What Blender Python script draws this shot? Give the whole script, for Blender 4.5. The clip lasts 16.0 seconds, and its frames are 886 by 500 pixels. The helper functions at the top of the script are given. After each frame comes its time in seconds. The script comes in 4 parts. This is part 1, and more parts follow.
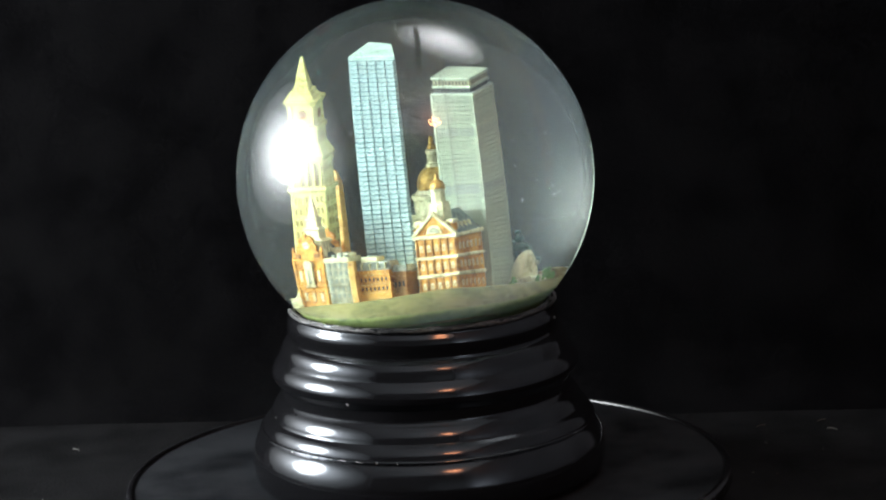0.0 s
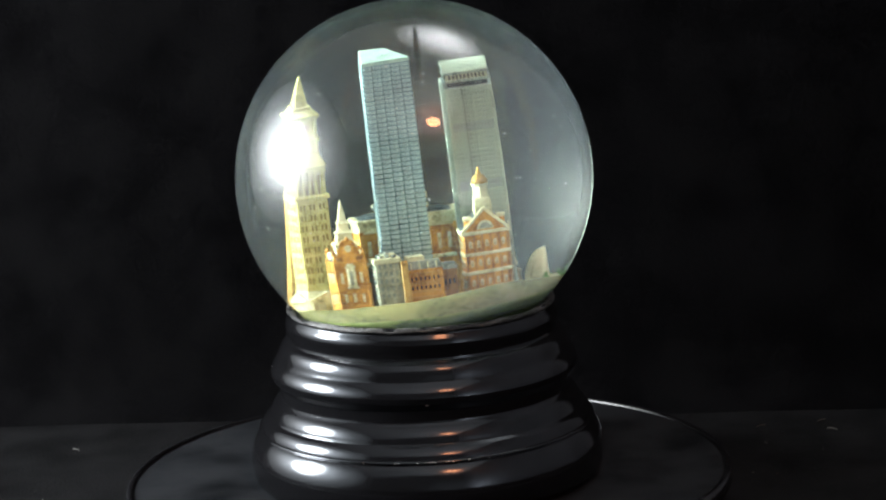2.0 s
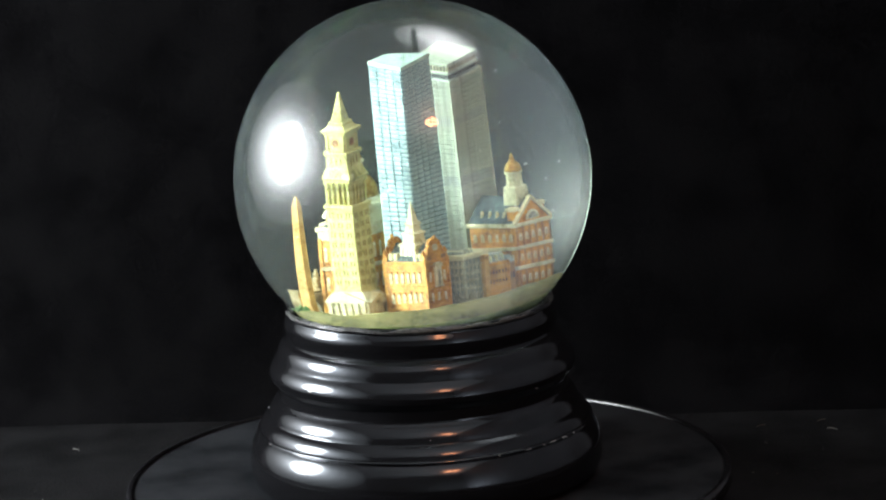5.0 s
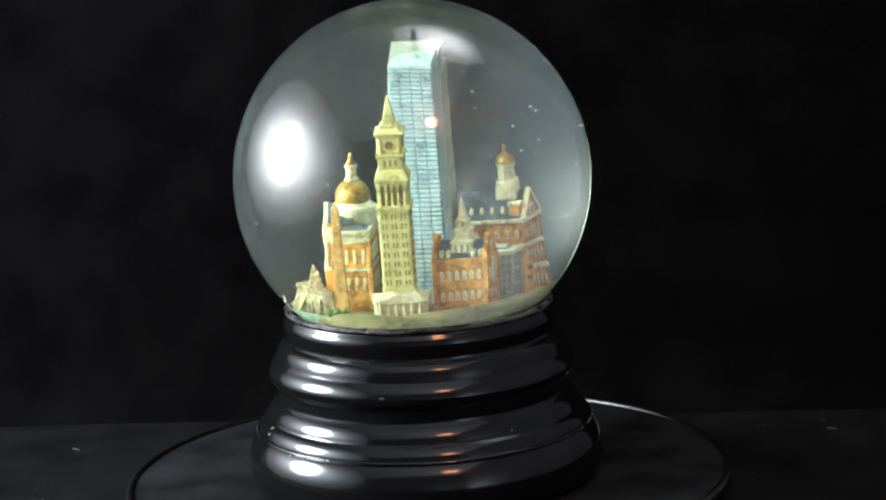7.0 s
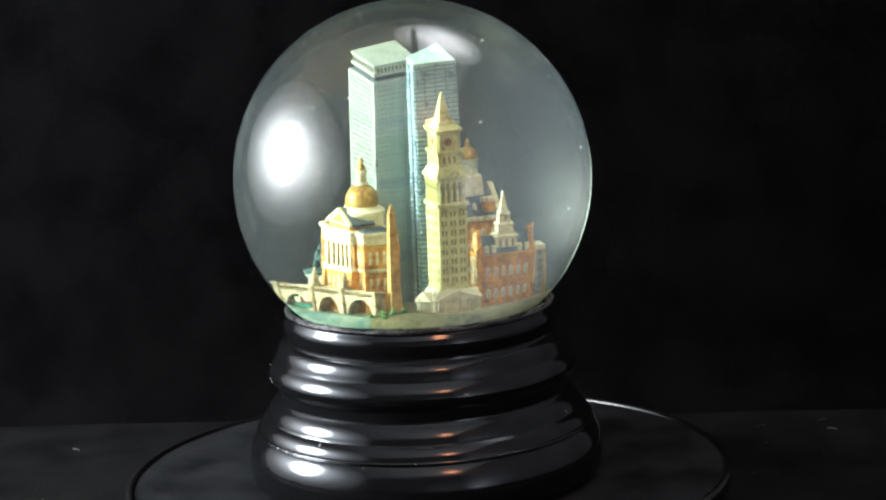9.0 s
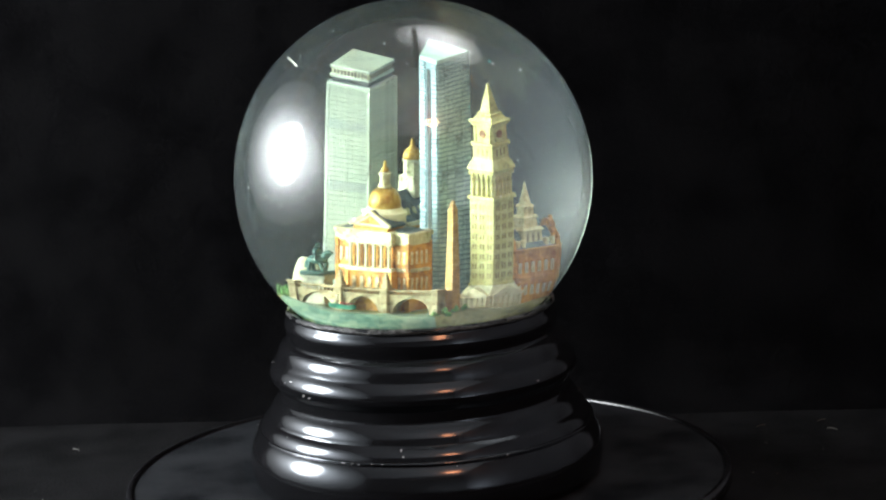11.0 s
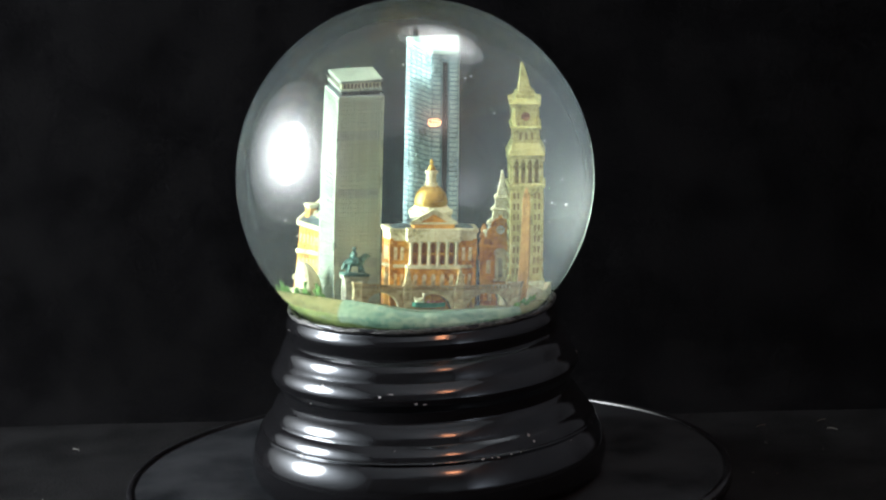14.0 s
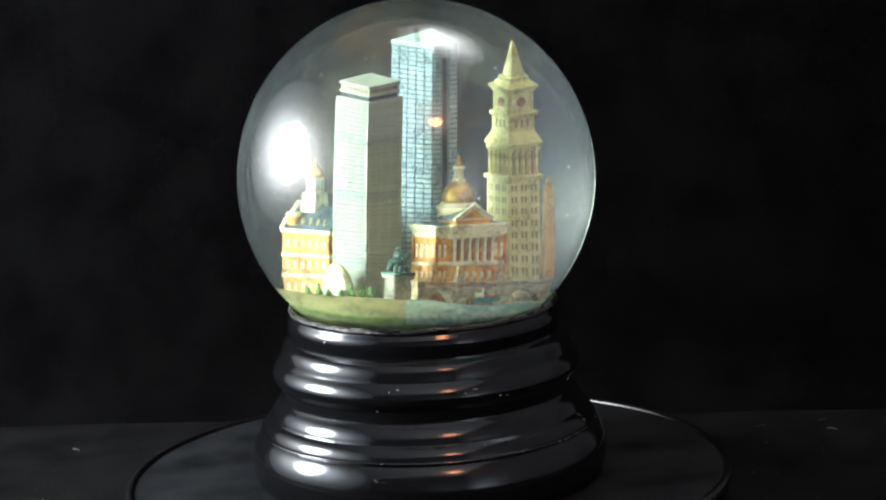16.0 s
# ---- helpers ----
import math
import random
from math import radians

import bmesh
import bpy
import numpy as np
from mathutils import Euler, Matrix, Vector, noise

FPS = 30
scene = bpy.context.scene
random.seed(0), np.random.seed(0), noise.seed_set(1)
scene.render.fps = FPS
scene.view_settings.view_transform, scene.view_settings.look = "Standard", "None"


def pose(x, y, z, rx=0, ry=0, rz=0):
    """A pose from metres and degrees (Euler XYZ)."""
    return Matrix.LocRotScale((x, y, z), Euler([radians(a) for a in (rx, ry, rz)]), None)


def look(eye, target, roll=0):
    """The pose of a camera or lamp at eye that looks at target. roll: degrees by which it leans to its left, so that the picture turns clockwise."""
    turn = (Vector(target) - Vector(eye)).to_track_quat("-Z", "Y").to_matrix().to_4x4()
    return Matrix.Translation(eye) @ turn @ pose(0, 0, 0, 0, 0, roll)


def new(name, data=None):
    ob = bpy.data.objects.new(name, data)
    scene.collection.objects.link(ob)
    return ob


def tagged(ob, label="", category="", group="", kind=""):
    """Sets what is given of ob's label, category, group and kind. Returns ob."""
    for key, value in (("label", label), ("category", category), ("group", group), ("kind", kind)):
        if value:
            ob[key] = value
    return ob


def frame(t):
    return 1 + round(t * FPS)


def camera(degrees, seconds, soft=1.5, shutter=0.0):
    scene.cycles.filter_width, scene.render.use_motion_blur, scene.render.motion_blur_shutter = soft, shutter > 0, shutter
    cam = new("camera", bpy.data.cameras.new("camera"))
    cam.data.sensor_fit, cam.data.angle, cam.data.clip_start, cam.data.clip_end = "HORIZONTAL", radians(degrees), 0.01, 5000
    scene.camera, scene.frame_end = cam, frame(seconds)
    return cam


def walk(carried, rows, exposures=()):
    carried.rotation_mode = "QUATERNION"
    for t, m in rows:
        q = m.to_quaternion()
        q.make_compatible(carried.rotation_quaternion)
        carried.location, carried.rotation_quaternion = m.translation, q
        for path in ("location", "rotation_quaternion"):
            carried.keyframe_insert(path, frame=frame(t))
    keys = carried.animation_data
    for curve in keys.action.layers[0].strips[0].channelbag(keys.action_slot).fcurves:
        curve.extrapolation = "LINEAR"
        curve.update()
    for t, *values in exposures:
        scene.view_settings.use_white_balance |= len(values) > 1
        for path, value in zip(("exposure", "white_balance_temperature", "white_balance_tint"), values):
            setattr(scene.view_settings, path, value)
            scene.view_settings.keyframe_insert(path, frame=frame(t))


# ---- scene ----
# The turntable's axis is the z axis; its top lies at z = 0.
cam = camera(21.545, 16.0, soft=2.15)
EYE = look((0.0, -0.646, 0.18826), (0.00721, 0.0, 0.06388), -2.8125)
walk(cam, [(0.0, EYE), (16.0, EYE)], exposures=[(0.0, 0.43), (3.0, 0.55), (6.5, 0.50), (9.0, 0.54), (11.5, 0.43), (13.0, 0.47), (14.5, 0.54), (16.0, 0.50)])

# ---- light ----
world = bpy.data.worlds.new("dim_room")
scene.world = world
world.use_nodes = True
world.node_tree.nodes["Background"].inputs[0].default_value = (0.55, 0.6, 0.7, 1)
world.node_tree.nodes["Background"].inputs[1].default_value = 0.02


def area_lamp(name, eye, target, w, h, watts, color, shape="RECTANGLE"):
    data = bpy.data.lights.new(name, "AREA")
    data.shape, data.size, data.size_y, data.energy, data.color = shape, w, h, watts, color
    ob = new(name, data)
    ob.matrix_world = look(eye, target)
    return ob


CENTRE = (0.0, -0.002, 0.0854)
# soft lamp close to the globe's side (its diffuser is the softbox below), the room's ceiling panel, an unseen uplight
# added behind the camera to fill the room, and a small warm bulb
area_lamp("side_softbox_light", (-0.44, -0.03, 0.20), CENTRE, 0.21, 0.22, 3.7, (0.93, 0.97, 1.0), "ELLIPSE")
for k, (size, watts) in enumerate(((0.42, 0.7), (0.62, 1.1), (0.85, 1.7), (1.12, 2.5))):
    area_lamp("ceiling_panel_light", (0.40, 0.42, 1.50 + 0.02 * k), (0.1, -0.2, 0.0), size, 0.7 * size, watts, (0.95, 0.98, 1.0), "ELLIPSE")
area_lamp("standing_uplight", (0.6, -1.7, -0.30), (0.6, -1.75, 1.8), 0.40, 0.40, 46.0, (0.92, 0.97, 1.0), "DISK")
area_lamp("warm_bulb_light", (0.55, -1.75, 1.74), CENTRE, 0.36, 0.26, 7.0, (1.0, 0.34, 0.14), "ELLIPSE")


# ---- materials ----
def nodes_of(name):
    m = bpy.data.materials.new(name)
    m.use_nodes = True
    nt = m.node_tree
    return m, nt, nt.nodes["Principled BSDF"]


def paint(name, color, color2, rough=0.55, fine=1400.0, coarse=260.0, bump=0.8, metal=0.0, spread=0.5, vary=0.0, gloss=0.5, wash=0.48):
    """Paint on cast resin: two colours mixed at two scales, and fine relief. vary: difference from piece to piece."""
    m, nt, bsdf = nodes_of(name)
    co = nt.nodes.new("ShaderNodeTexCoord")
    a = nt.nodes.new("ShaderNodeTexNoise")
    a.inputs["Scale"].default_value, a.inputs["Detail"].default_value = coarse, 5
    b = nt.nodes.new("ShaderNodeTexNoise")
    b.inputs["Scale"].default_value, b.inputs["Detail"].default_value = fine, 3
    for n in (a, b):
        nt.links.new(co.outputs["Object"], n.inputs["Vector"])
    add = nt.nodes.new("ShaderNodeMath")
    add.operation = "MULTIPLY_ADD"
    add.inputs[1].default_value = 0.75
    nt.links.new(b.outputs["Fac"], add.inputs[0])
    nt.links.new(a.outputs["Fac"], add.inputs[2])
    ramp = nt.nodes.new("ShaderNodeValToRGB")
    ramp.color_ramp.elements[0].position = 0.87 - spread / 2
    ramp.color_ramp.elements[1].position = 0.87 + spread / 2
    ramp.color_ramp.elements[0].color = (*[c * wash for c in color2], 1)
    ramp.color_ramp.elements[1].color = (*color, 1)
    mid = ramp.color_ramp.elements.new(0.87 - spread * 0.18)
    mid.color = (*color2, 1)
    nt.links.new(add.outputs[0], ramp.inputs[0])
    out = ramp.outputs[0]
    if vary:
        info = nt.nodes.new("ShaderNodeObjectInfo")
        mul = nt.nodes.new("ShaderNodeMapRange")
        mul.inputs["To Min"].default_value, mul.inputs["To Max"].default_value = 1 - vary, 1 + vary
        nt.links.new(info.outputs["Random"], mul.inputs[0])
        hsv = nt.nodes.new("ShaderNodeHueSaturation")
        nt.links.new(mul.outputs[0], hsv.inputs["Value"])
        nt.links.new(out, hsv.inputs["Color"])
        out = hsv.outputs[0]
    nt.links.new(out, bsdf.inputs["Base Color"])
    bsdf.inputs["Roughness"].default_value = rough
    bsdf.inputs["Metallic"].default_value = metal
    bsdf.inputs["Specular IOR Level"].default_value = gloss
    if bump:
        bp = nt.nodes.new("ShaderNodeBump")
        bp.inputs["Strength"].default_value, bp.inputs["Distance"].default_value = bump, 0.0004
        nt.links.new(add.outputs[0], bp.inputs["Height"])
        nt.links.new(bp.outputs[0], bsdf.inputs["Normal"])
    return m


CREAM = paint("cream_yellow_paint", (0.67, 0.67, 0.30), (0.53, 0.51, 0.19))
# darker cream for arcade recess and windows, with their shade set into the colour
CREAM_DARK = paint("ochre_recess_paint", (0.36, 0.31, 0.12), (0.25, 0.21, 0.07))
CLOCK = paint("clock_brown_paint", (0.36, 0.18, 0.06), (0.20, 0.09, 0.03))
BLUE = paint("pale_blue_glaze", (0.43, 0.60, 0.66), (0.32, 0.47, 0.54), 0.4, vary=0.08)
BLUE_GAP = paint("slate_blue_wash", (0.20, 0.325, 0.38), (0.14, 0.245, 0.30))
BLUE_ROOF = paint("pale_aqua_roof_paint", (0.52, 0.72, 0.70), (0.40, 0.60, 0.60))
SLOT = paint("black_slot_paint", (0.03, 0.04, 0.05), (0.02, 0.025, 0.03))
GREY_GREEN = paint("grey_green_white_paint", (0.41, 0.49, 0.41), (0.34, 0.41, 0.36))
GREY_BAND = paint("blue_grey_wash", (0.32, 0.39, 0.39), (0.26, 0.32, 0.33))
WHITE = paint("warm_white_paint", (0.80, 0.79, 0.58), (0.62, 0.58, 0.36))
OFFWHITE = paint("greenish_white_paint", (0.74, 0.75, 0.55), (0.58, 0.60, 0.40))
BRICK = paint("orange_brick_paint", (0.75, 0.395, 0.075), (0.45, 0.19, 0.035), 0.6, wash=0.42)
BRICK_DARK = paint("brown_brick_paint", (0.40, 0.21, 0.065), (0.25, 0.115, 0.04), 0.6, wash=0.42)
ROOF = paint("slate_roof_paint", (0.10, 0.15, 0.175), (0.045, 0.07, 0.085), 0.4)
GOLD = paint("gold_paint", (0.56, 0.38, 0.10), (0.36, 0.21, 0.045), 0.46, metal=0.6, bump=0.4)
PANE_CREAM = paint("cream_window_paint", (0.86, 0.81, 0.55), (0.66, 0.55, 0.30), 0.6, spread=0.35)
ARCH_RED = paint("red_brown_recess_paint", (0.26, 0.10, 0.035), (0.14, 0.05, 0.02), 0.6)
PALE_SLATE = paint("pale_slate_paint", (0.34, 0.39, 0.36), (0.18, 0.22, 0.215), 0.5)
GLUE = paint("grey_glue", (0.06, 0.06, 0.058), (0.006, 0.006, 0.006), 0.45, 1100, 55, 0.9, spread=0.3, wash=0.3)
CHIP = paint("bare_primer_chip", (0.62, 0.62, 0.60), (0.36, 0.36, 0.35), 0.45, bump=0.3)
TAN = paint("tan_stone_paint", (0.66, 0.42, 0.13), (0.48, 0.27, 0.07), 0.6)
STONE = paint("weathered_stone_paint", (0.52, 0.46, 0.28), (0.30, 0.24, 0.12), 0.7, 1100, 350, 0.6)
GREEN_WALL = paint("sea_green_wall_paint", (0.16, 0.36, 0.24), (0.09, 0.24, 0.16), 0.6)
STONE_GREY = paint("grey_stone_paint", (0.46, 0.47, 0.38), (0.28, 0.29, 0.23), 0.7)
BRONZE = paint("green_bronze_paint", (0.07, 0.17, 0.15), (0.02, 0.06, 0.055), 0.4)
LAWN = paint("tan_green_ground_paint", (0.27, 0.25, 0.10), (0.15, 0.155, 0.05), 0.7, 900, 120, 0.5)
EDGE = paint("olive_edge_paint", (0.27, 0.32, 0.085), (0.14, 0.20, 0.045), 0.6, 900, 90, 0.4)
WATER = paint("sea_green_paint", (0.27, 0.37, 0.26), (0.10, 0.215, 0.16), 0.3, 700, 120, 0.5, spread=0.4, wash=0.7)
BUSH = paint("bush_green_paint", (0.22, 0.46, 0.12), (0.08, 0.22, 0.05), 0.7, 1800, 400, 0.8)
BOAT_GREEN = paint("boat_green_paint", (0.04, 0.26, 0.17), (0.02, 0.16, 0.10), 0.4)
RED = paint("red_paint", (0.55, 0.07, 0.04), (0.35, 0.04, 0.03), 0.5)
LETTER = paint("dark_letter_paint", (0.16, 0.15, 0.13), (0.10, 0.10, 0.09), 0.6)
LINT = paint("grey_lint", (0.045, 0.045, 0.04), (0.025, 0.025, 0.022), 0.9, bump=0)
FLAKE = paint("white_flake_plastic", (0.85, 0.85, 0.82), (0.7, 0.7, 0.66), 0.4, bump=0)
FLAKE_CYAN = paint("cyan_flake_plastic", (0.1, 0.6, 0.55), (0.05, 0.45, 0.42), 0.4, bump=0)


def lacquer():
    m, nt, bsdf = nodes_of("black_lacquer")
    co = nt.nodes.new("ShaderNodeTexCoord")
    n = nt.nodes.new("ShaderNodeTexNoise")
    n.inputs["Scale"].default_value, n.inputs["Detail"].default_value = 110, 6
    nt.links.new(co.outputs["Object"], n.inputs["Vector"])
    r = nt.nodes.new("ShaderNodeMapRange")
    r.inputs["To Min"].default_value, r.inputs["To Max"].default_value = 0.09, 0.17
    nt.links.new(n.outputs["Fac"], r.inputs[0])
    nt.links.new(r.outputs[0], bsdf.inputs["Roughness"])
    # a few chips where the grey primer shows, gathered in worn places
    fine = nt.nodes.new("ShaderNodeTexNoise")
    fine.inputs["Scale"].default_value, fine.inputs["Detail"].default_value = 1300, 2
    worn = nt.nodes.new("ShaderNodeTexNoise")
    worn.inputs["Scale"].default_value = 70
    for q in (fine, worn):
        nt.links.new(co.outputs["Object"], q.inputs["Vector"])
    mul = nt.nodes.new("ShaderNodeMath")
    mul.operation = "MULTIPLY"
    nt.links.new(fine.outputs["Fac"], mul.inputs[0])
    nt.links.new(worn.outputs["Fac"], mul.inputs[1])
    chip = nt.nodes.new("ShaderNodeValToRGB")
    chip.color_ramp.elements[0].position, chip.color_ramp.elements[1].position = 0.50, 0.515
    chip.color_ramp.elements[0].color, chip.color_ramp.elements[1].color = (0.004, 0.004, 0.0045, 1), (0.10, 0.10, 0.097, 1)
    nt.links.new(mul.outputs[0], chip.inputs[0])
    nt.links.new(chip.outputs[0], bsdf.inputs["Base Color"])
    bp = nt.nodes.new("ShaderNodeBump")
    bp.inputs["Strength"].default_value, bp.inputs["Distance"].default_value = 0.08, 0.0008
    nt.links.new(n.outputs["Fac"], bp.inputs["Height"])
    nt.links.new(bp.outputs[0], bsdf.inputs["Normal"])
    bsdf.inputs["Specular IOR Level"].default_value = 0.45
    bsdf.inputs["Specular Tint"].default_value = (0.86, 0.93, 1.0, 1)
    return m


def glass_and_water():
    """Clear liquid in a ball whose clouded skin stands in for haze and bloom."""
    m, nt, bsdf = nodes_of("clouded_globe_glass")
    nt.nodes.remove(bsdf)
    # clear liquid bends the view, the glass round it mirrors the room
    g = nt.nodes.new("ShaderNodeMixShader")
    bend = nt.nodes.new("ShaderNodeBsdfRefraction")
    bend.inputs["IOR"].default_value, bend.inputs["Roughness"].default_value = 1.34, 0.0
    bend.inputs["Color"].default_value = (0.91, 1.0, 0.88, 1)
    mirror = nt.nodes.new("ShaderNodeBsdfGlossy")
    mirror.inputs["Roughness"].default_value = 0.0
    lw = nt.nodes.new("ShaderNodeLayerWeight")
    lw.inputs["Blend"].default_value = 0.5
    power = nt.nodes.new("ShaderNodeMath")
    power.operation = "POWER"
    power.inputs[1].default_value = 3.0
    nt.links.new(lw.outputs["Facing"], power.inputs[0])
    shine = nt.nodes.new("ShaderNodeMath")
    shine.operation = "MULTIPLY_ADD"
    shine.inputs[1].default_value, shine.inputs[2].default_value = 0.6, 0.07
    nt.links.new(power.outputs[0], shine.inputs[0])
    nt.links.new(shine.outputs[0], g.inputs[0])
    nt.links.new(bend.outputs[0], g.inputs[1])
    nt.links.new(mirror.outputs[0], g.inputs[2])
    d = nt.nodes.new("ShaderNodeBsdfDiffuse")
    d.inputs["Color"].default_value = (0.69, 0.84, 0.91, 1)
    t = nt.nodes.new("ShaderNodeBsdfTranslucent")
    t.inputs["Color"].default_value = (0.69, 0.84, 0.91, 1)
    s = nt.nodes.new("ShaderNodeMixShader")
    s.inputs[0].default_value = 0.76
    nt.links.new(d.outputs[0], s.inputs[1])
    nt.links.new(t.outputs[0], s.inputs[2])
    # wide gloss put in for the glow round the lamp's mirrored image
    gl = nt.nodes.new("ShaderNodeBsdfGlossy")
    gl.inputs["Roughness"].default_value = 0.27
    film = nt.nodes.new("ShaderNodeMixShader")
    film.inputs[0].default_value = 0.3
    nt.links.new(s.outputs[0], film.inputs[1])
    nt.links.new(gl.outputs[0], film.inputs[2])
    mix = nt.nodes.new("ShaderNodeMixShader")
    mix.inputs[0].default_value = 0.082
    nt.links.new(g.outputs[0], mix.inputs[1])
    nt.links.new(film.outputs[0], mix.inputs[2])
    nt.links.new(mix.outputs[0], nt.nodes["Material Output"].inputs["Surface"])
    return m


def diffuser_cloth():
    """White cloth before a lamp: brightest in the middle, fading to its rim."""
    m, nt, bsdf = nodes_of("lit_diffuser_cloth")
    nt.nodes.remove(bsdf)
    co = nt.nodes.new("ShaderNodeTexCoord")
    squash = nt.nodes.new("ShaderNodeMapping")
    squash.inputs["Scale"].default_value = (1.35, 2.1, 2.1)
    dist = nt.nodes.new("ShaderNodeVectorMath")
    dist.operation = "LENGTH"
    nt.links.new(co.outputs["Object"], squash.inputs["Vector"])
    nt.links.new(squash.outputs[0], dist.inputs[0])
    ramp = nt.nodes.new("ShaderNodeValToRGB")
    ramp.color_ramp.interpolation = "EASE"
    ramp.color_ramp.elements[0].position, ramp.color_ramp.elements[1].position = 0.18, 0.85
    ramp.color_ramp.elements[0].color, ramp.color_ramp.elements[1].color = (1, 1, 1, 1), (0.03, 0.03, 0.03, 1)
    for at, v in ((0.27, 0.62), (0.35, 0.30), (0.44, 0.14), (0.56, 0.07), (0.70, 0.035)):
        ramp.color_ramp.elements.new(at).color = (v, v, v, 1)
    nt.links.new(dist.outputs["Value"], ramp.inputs[0])
    tint = nt.nodes.new("ShaderNodeMix")
    tint.data_type, tint.blend_type = "RGBA", "MULTIPLY"
    tint.inputs["Factor"].default_value = 1.0
    em = nt.nodes.new("ShaderNodeEmission")
    em.inputs["Strength"].default_value = 7.5
    colour_in = [i for i in tint.inputs if i.type == "RGBA"]
    colour_in[1].default_value = (0.91, 0.96, 1.0, 1)
    nt.links.new(ramp.outputs[0], colour_in[0])
    nt.links.new([o for o in tint.outputs if o.type == "RGBA"][0], em.inputs["Color"])
    nt.links.new(em.outputs[0], nt.nodes["Material Output"].inputs["Surface"])
    return m


DIFFUSER = diffuser_cloth()
LACQUER = lacquer()
GLOBE = glass_and_water()
CLOTH = paint("black_cloth", (0.0021, 0.0021, 0.0023), (0.0010, 0.0010, 0.0012), 0.95, 700, 40, 0.8, gloss=0.02)
# the part on the table is a paler black than the backdrop
PALER_CLOTH = paint("dusty_black_cloth", (0.0057, 0.0058, 0.0062), (0.0029, 0.0030, 0.0033), 0.95, 1200, 60, 0.8, gloss=0.03)
FELT = paint("charcoal_platter_felt", (0.0145, 0.0155, 0.0170), (0.0090, 0.0098, 0.0110), 0.9, 2600, 45, 0.4, gloss=0.0, spread=0.3, wash=0.5)
RUBBER = paint("black_rubber_rim", (0.008, 0.008, 0.009), (0.005, 0.005, 0.006), 0.2, bump=0.02, gloss=0.3)
DARK_WALL = paint("dark_grey_wall_paint", (0.085, 0.087, 0.09), (0.07, 0.072, 0.075), 0.8, 60, 2, 0.2)
MID_WALL = paint("mid_grey_wall_paint", (0.24, 0.24, 0.26), (0.20, 0.20, 0.22), 0.8, 60, 2, 0.2)
EAST_WALL = paint("grey_wall_paint", (0.24, 0.24, 0.26), (0.20, 0.20, 0.22), 0.8, 60, 2, 0.2)
WALL = paint("pale_grey_wall_paint", (0.80, 0.80, 0.80), (0.74, 0.74, 0.75), 0.8, 60, 2, 0.2)


# ---- mesh helpers (millimetres in, metres out) ----
def part(name, bm, material, parent, label="", m=None, smooth=False):
    """Links a bmesh, drawn in millimetres, as one mesh object under a thing or a part."""
    me = bpy.data.meshes.new(name)
    bmesh.ops.scale(bm, vec=(0.001, 0.001, 0.001), verts=bm.verts)
    bmesh.ops.recalc_face_normals(bm, faces=bm.faces)
    bm.to_mesh(me)
    bm.free()
    me.materials.append(material)
    for p in me.polygons:
        p.use_smooth = smooth
    ob = new(name, me)
    ob.parent = parent
    if m is not None:
        ob.matrix_local = m
    return tagged(ob, label)


def again(ob, m, parent=None):
    """Another object on the same mesh."""
    o = new(ob.name.split(".")[0], ob.data)
    o.parent = parent or ob.parent
    o.matrix_local = m
    if "label" in ob:
        o["label"] = ob["label"]
    return o


def mm(x, y, z, rz=0, rx=0, ry=0):
    return pose(x / 1000, y / 1000, z / 1000, rx, ry, rz)


def loft(bm, rings, cap=True, closed=True):
    rows = [[bm.verts.new(v) for v in r] for r in rings]
    n = len(rows[0])
    for a, b in zip(rows, rows[1:]):
        for i in range(n if closed else n - 1):
            j = (i + 1) % n
            bm.faces.new((a[i], a[j], b[j], b[i]))
    if cap:
        bm.faces.new(list(reversed(rows[0])))
        bm.faces.new(rows[-1])


def rect(cx, cy, wx, wy, z, ch=0.0):
    """A rectangle's ring, with its corners cut by ch."""
    a, b = wx / 2, wy / 2
    if not ch:
        return [(cx - a, cy - b, z), (cx + a, cy - b, z), (cx + a, cy + b, z), (cx - a, cy + b, z)]
    c = ch
    return [(cx - a + c, cy - b, z), (cx + a - c, cy - b, z), (cx + a, cy - b + c, z), (cx + a, cy + b - c, z),
            (cx + a - c, cy + b, z), (cx - a + c, cy + b, z), (cx - a, cy + b - c, z), (cx - a, cy - b + c, z)]


def box(bm, cx, cy, z0, z1, wx, wy, ch=0.12, top=None):
    """A block with worn edges; top: size of its upper face, where it tapers."""
    ch = min(ch, wx / 3, wy / 3, (z1 - z0) / 3)
    tx, ty = top or (wx, wy)
    loft(bm, [rect(cx, cy, wx - ch, wy - ch, z0, ch / 2), rect(cx, cy, wx, wy, z0 + ch, ch), rect(cx, cy, tx, ty, z1 - ch, ch), rect(cx, cy, tx - ch, ty - ch, z1, ch / 2)])


def prism(bm, poly, z0, z1, ch=0.15):
    c = Vector((sum(p[0] for p in poly) / len(poly), sum(p[1] for p in poly) / len(poly)))

    def ring(z, k):
        out = []
        for p in poly:
            d = Vector(p) - c
            d = d * (1 - k / d.length)
            out.append((c.x + d.x, c.y + d.y, z))
        return out
    loft(bm, [ring(z0, 0), ring(z1 - ch, 0), ring(z1, ch)])


def lathe(bm, profile, seg=24, cx=0.0, cy=0.0, cap=True):
    loft(bm, [[(cx + r * math.cos(2 * math.pi * i / seg), cy + r * math.sin(2 * math.pi * i / seg), z) for i in range(seg)] for r, z in profile], cap)


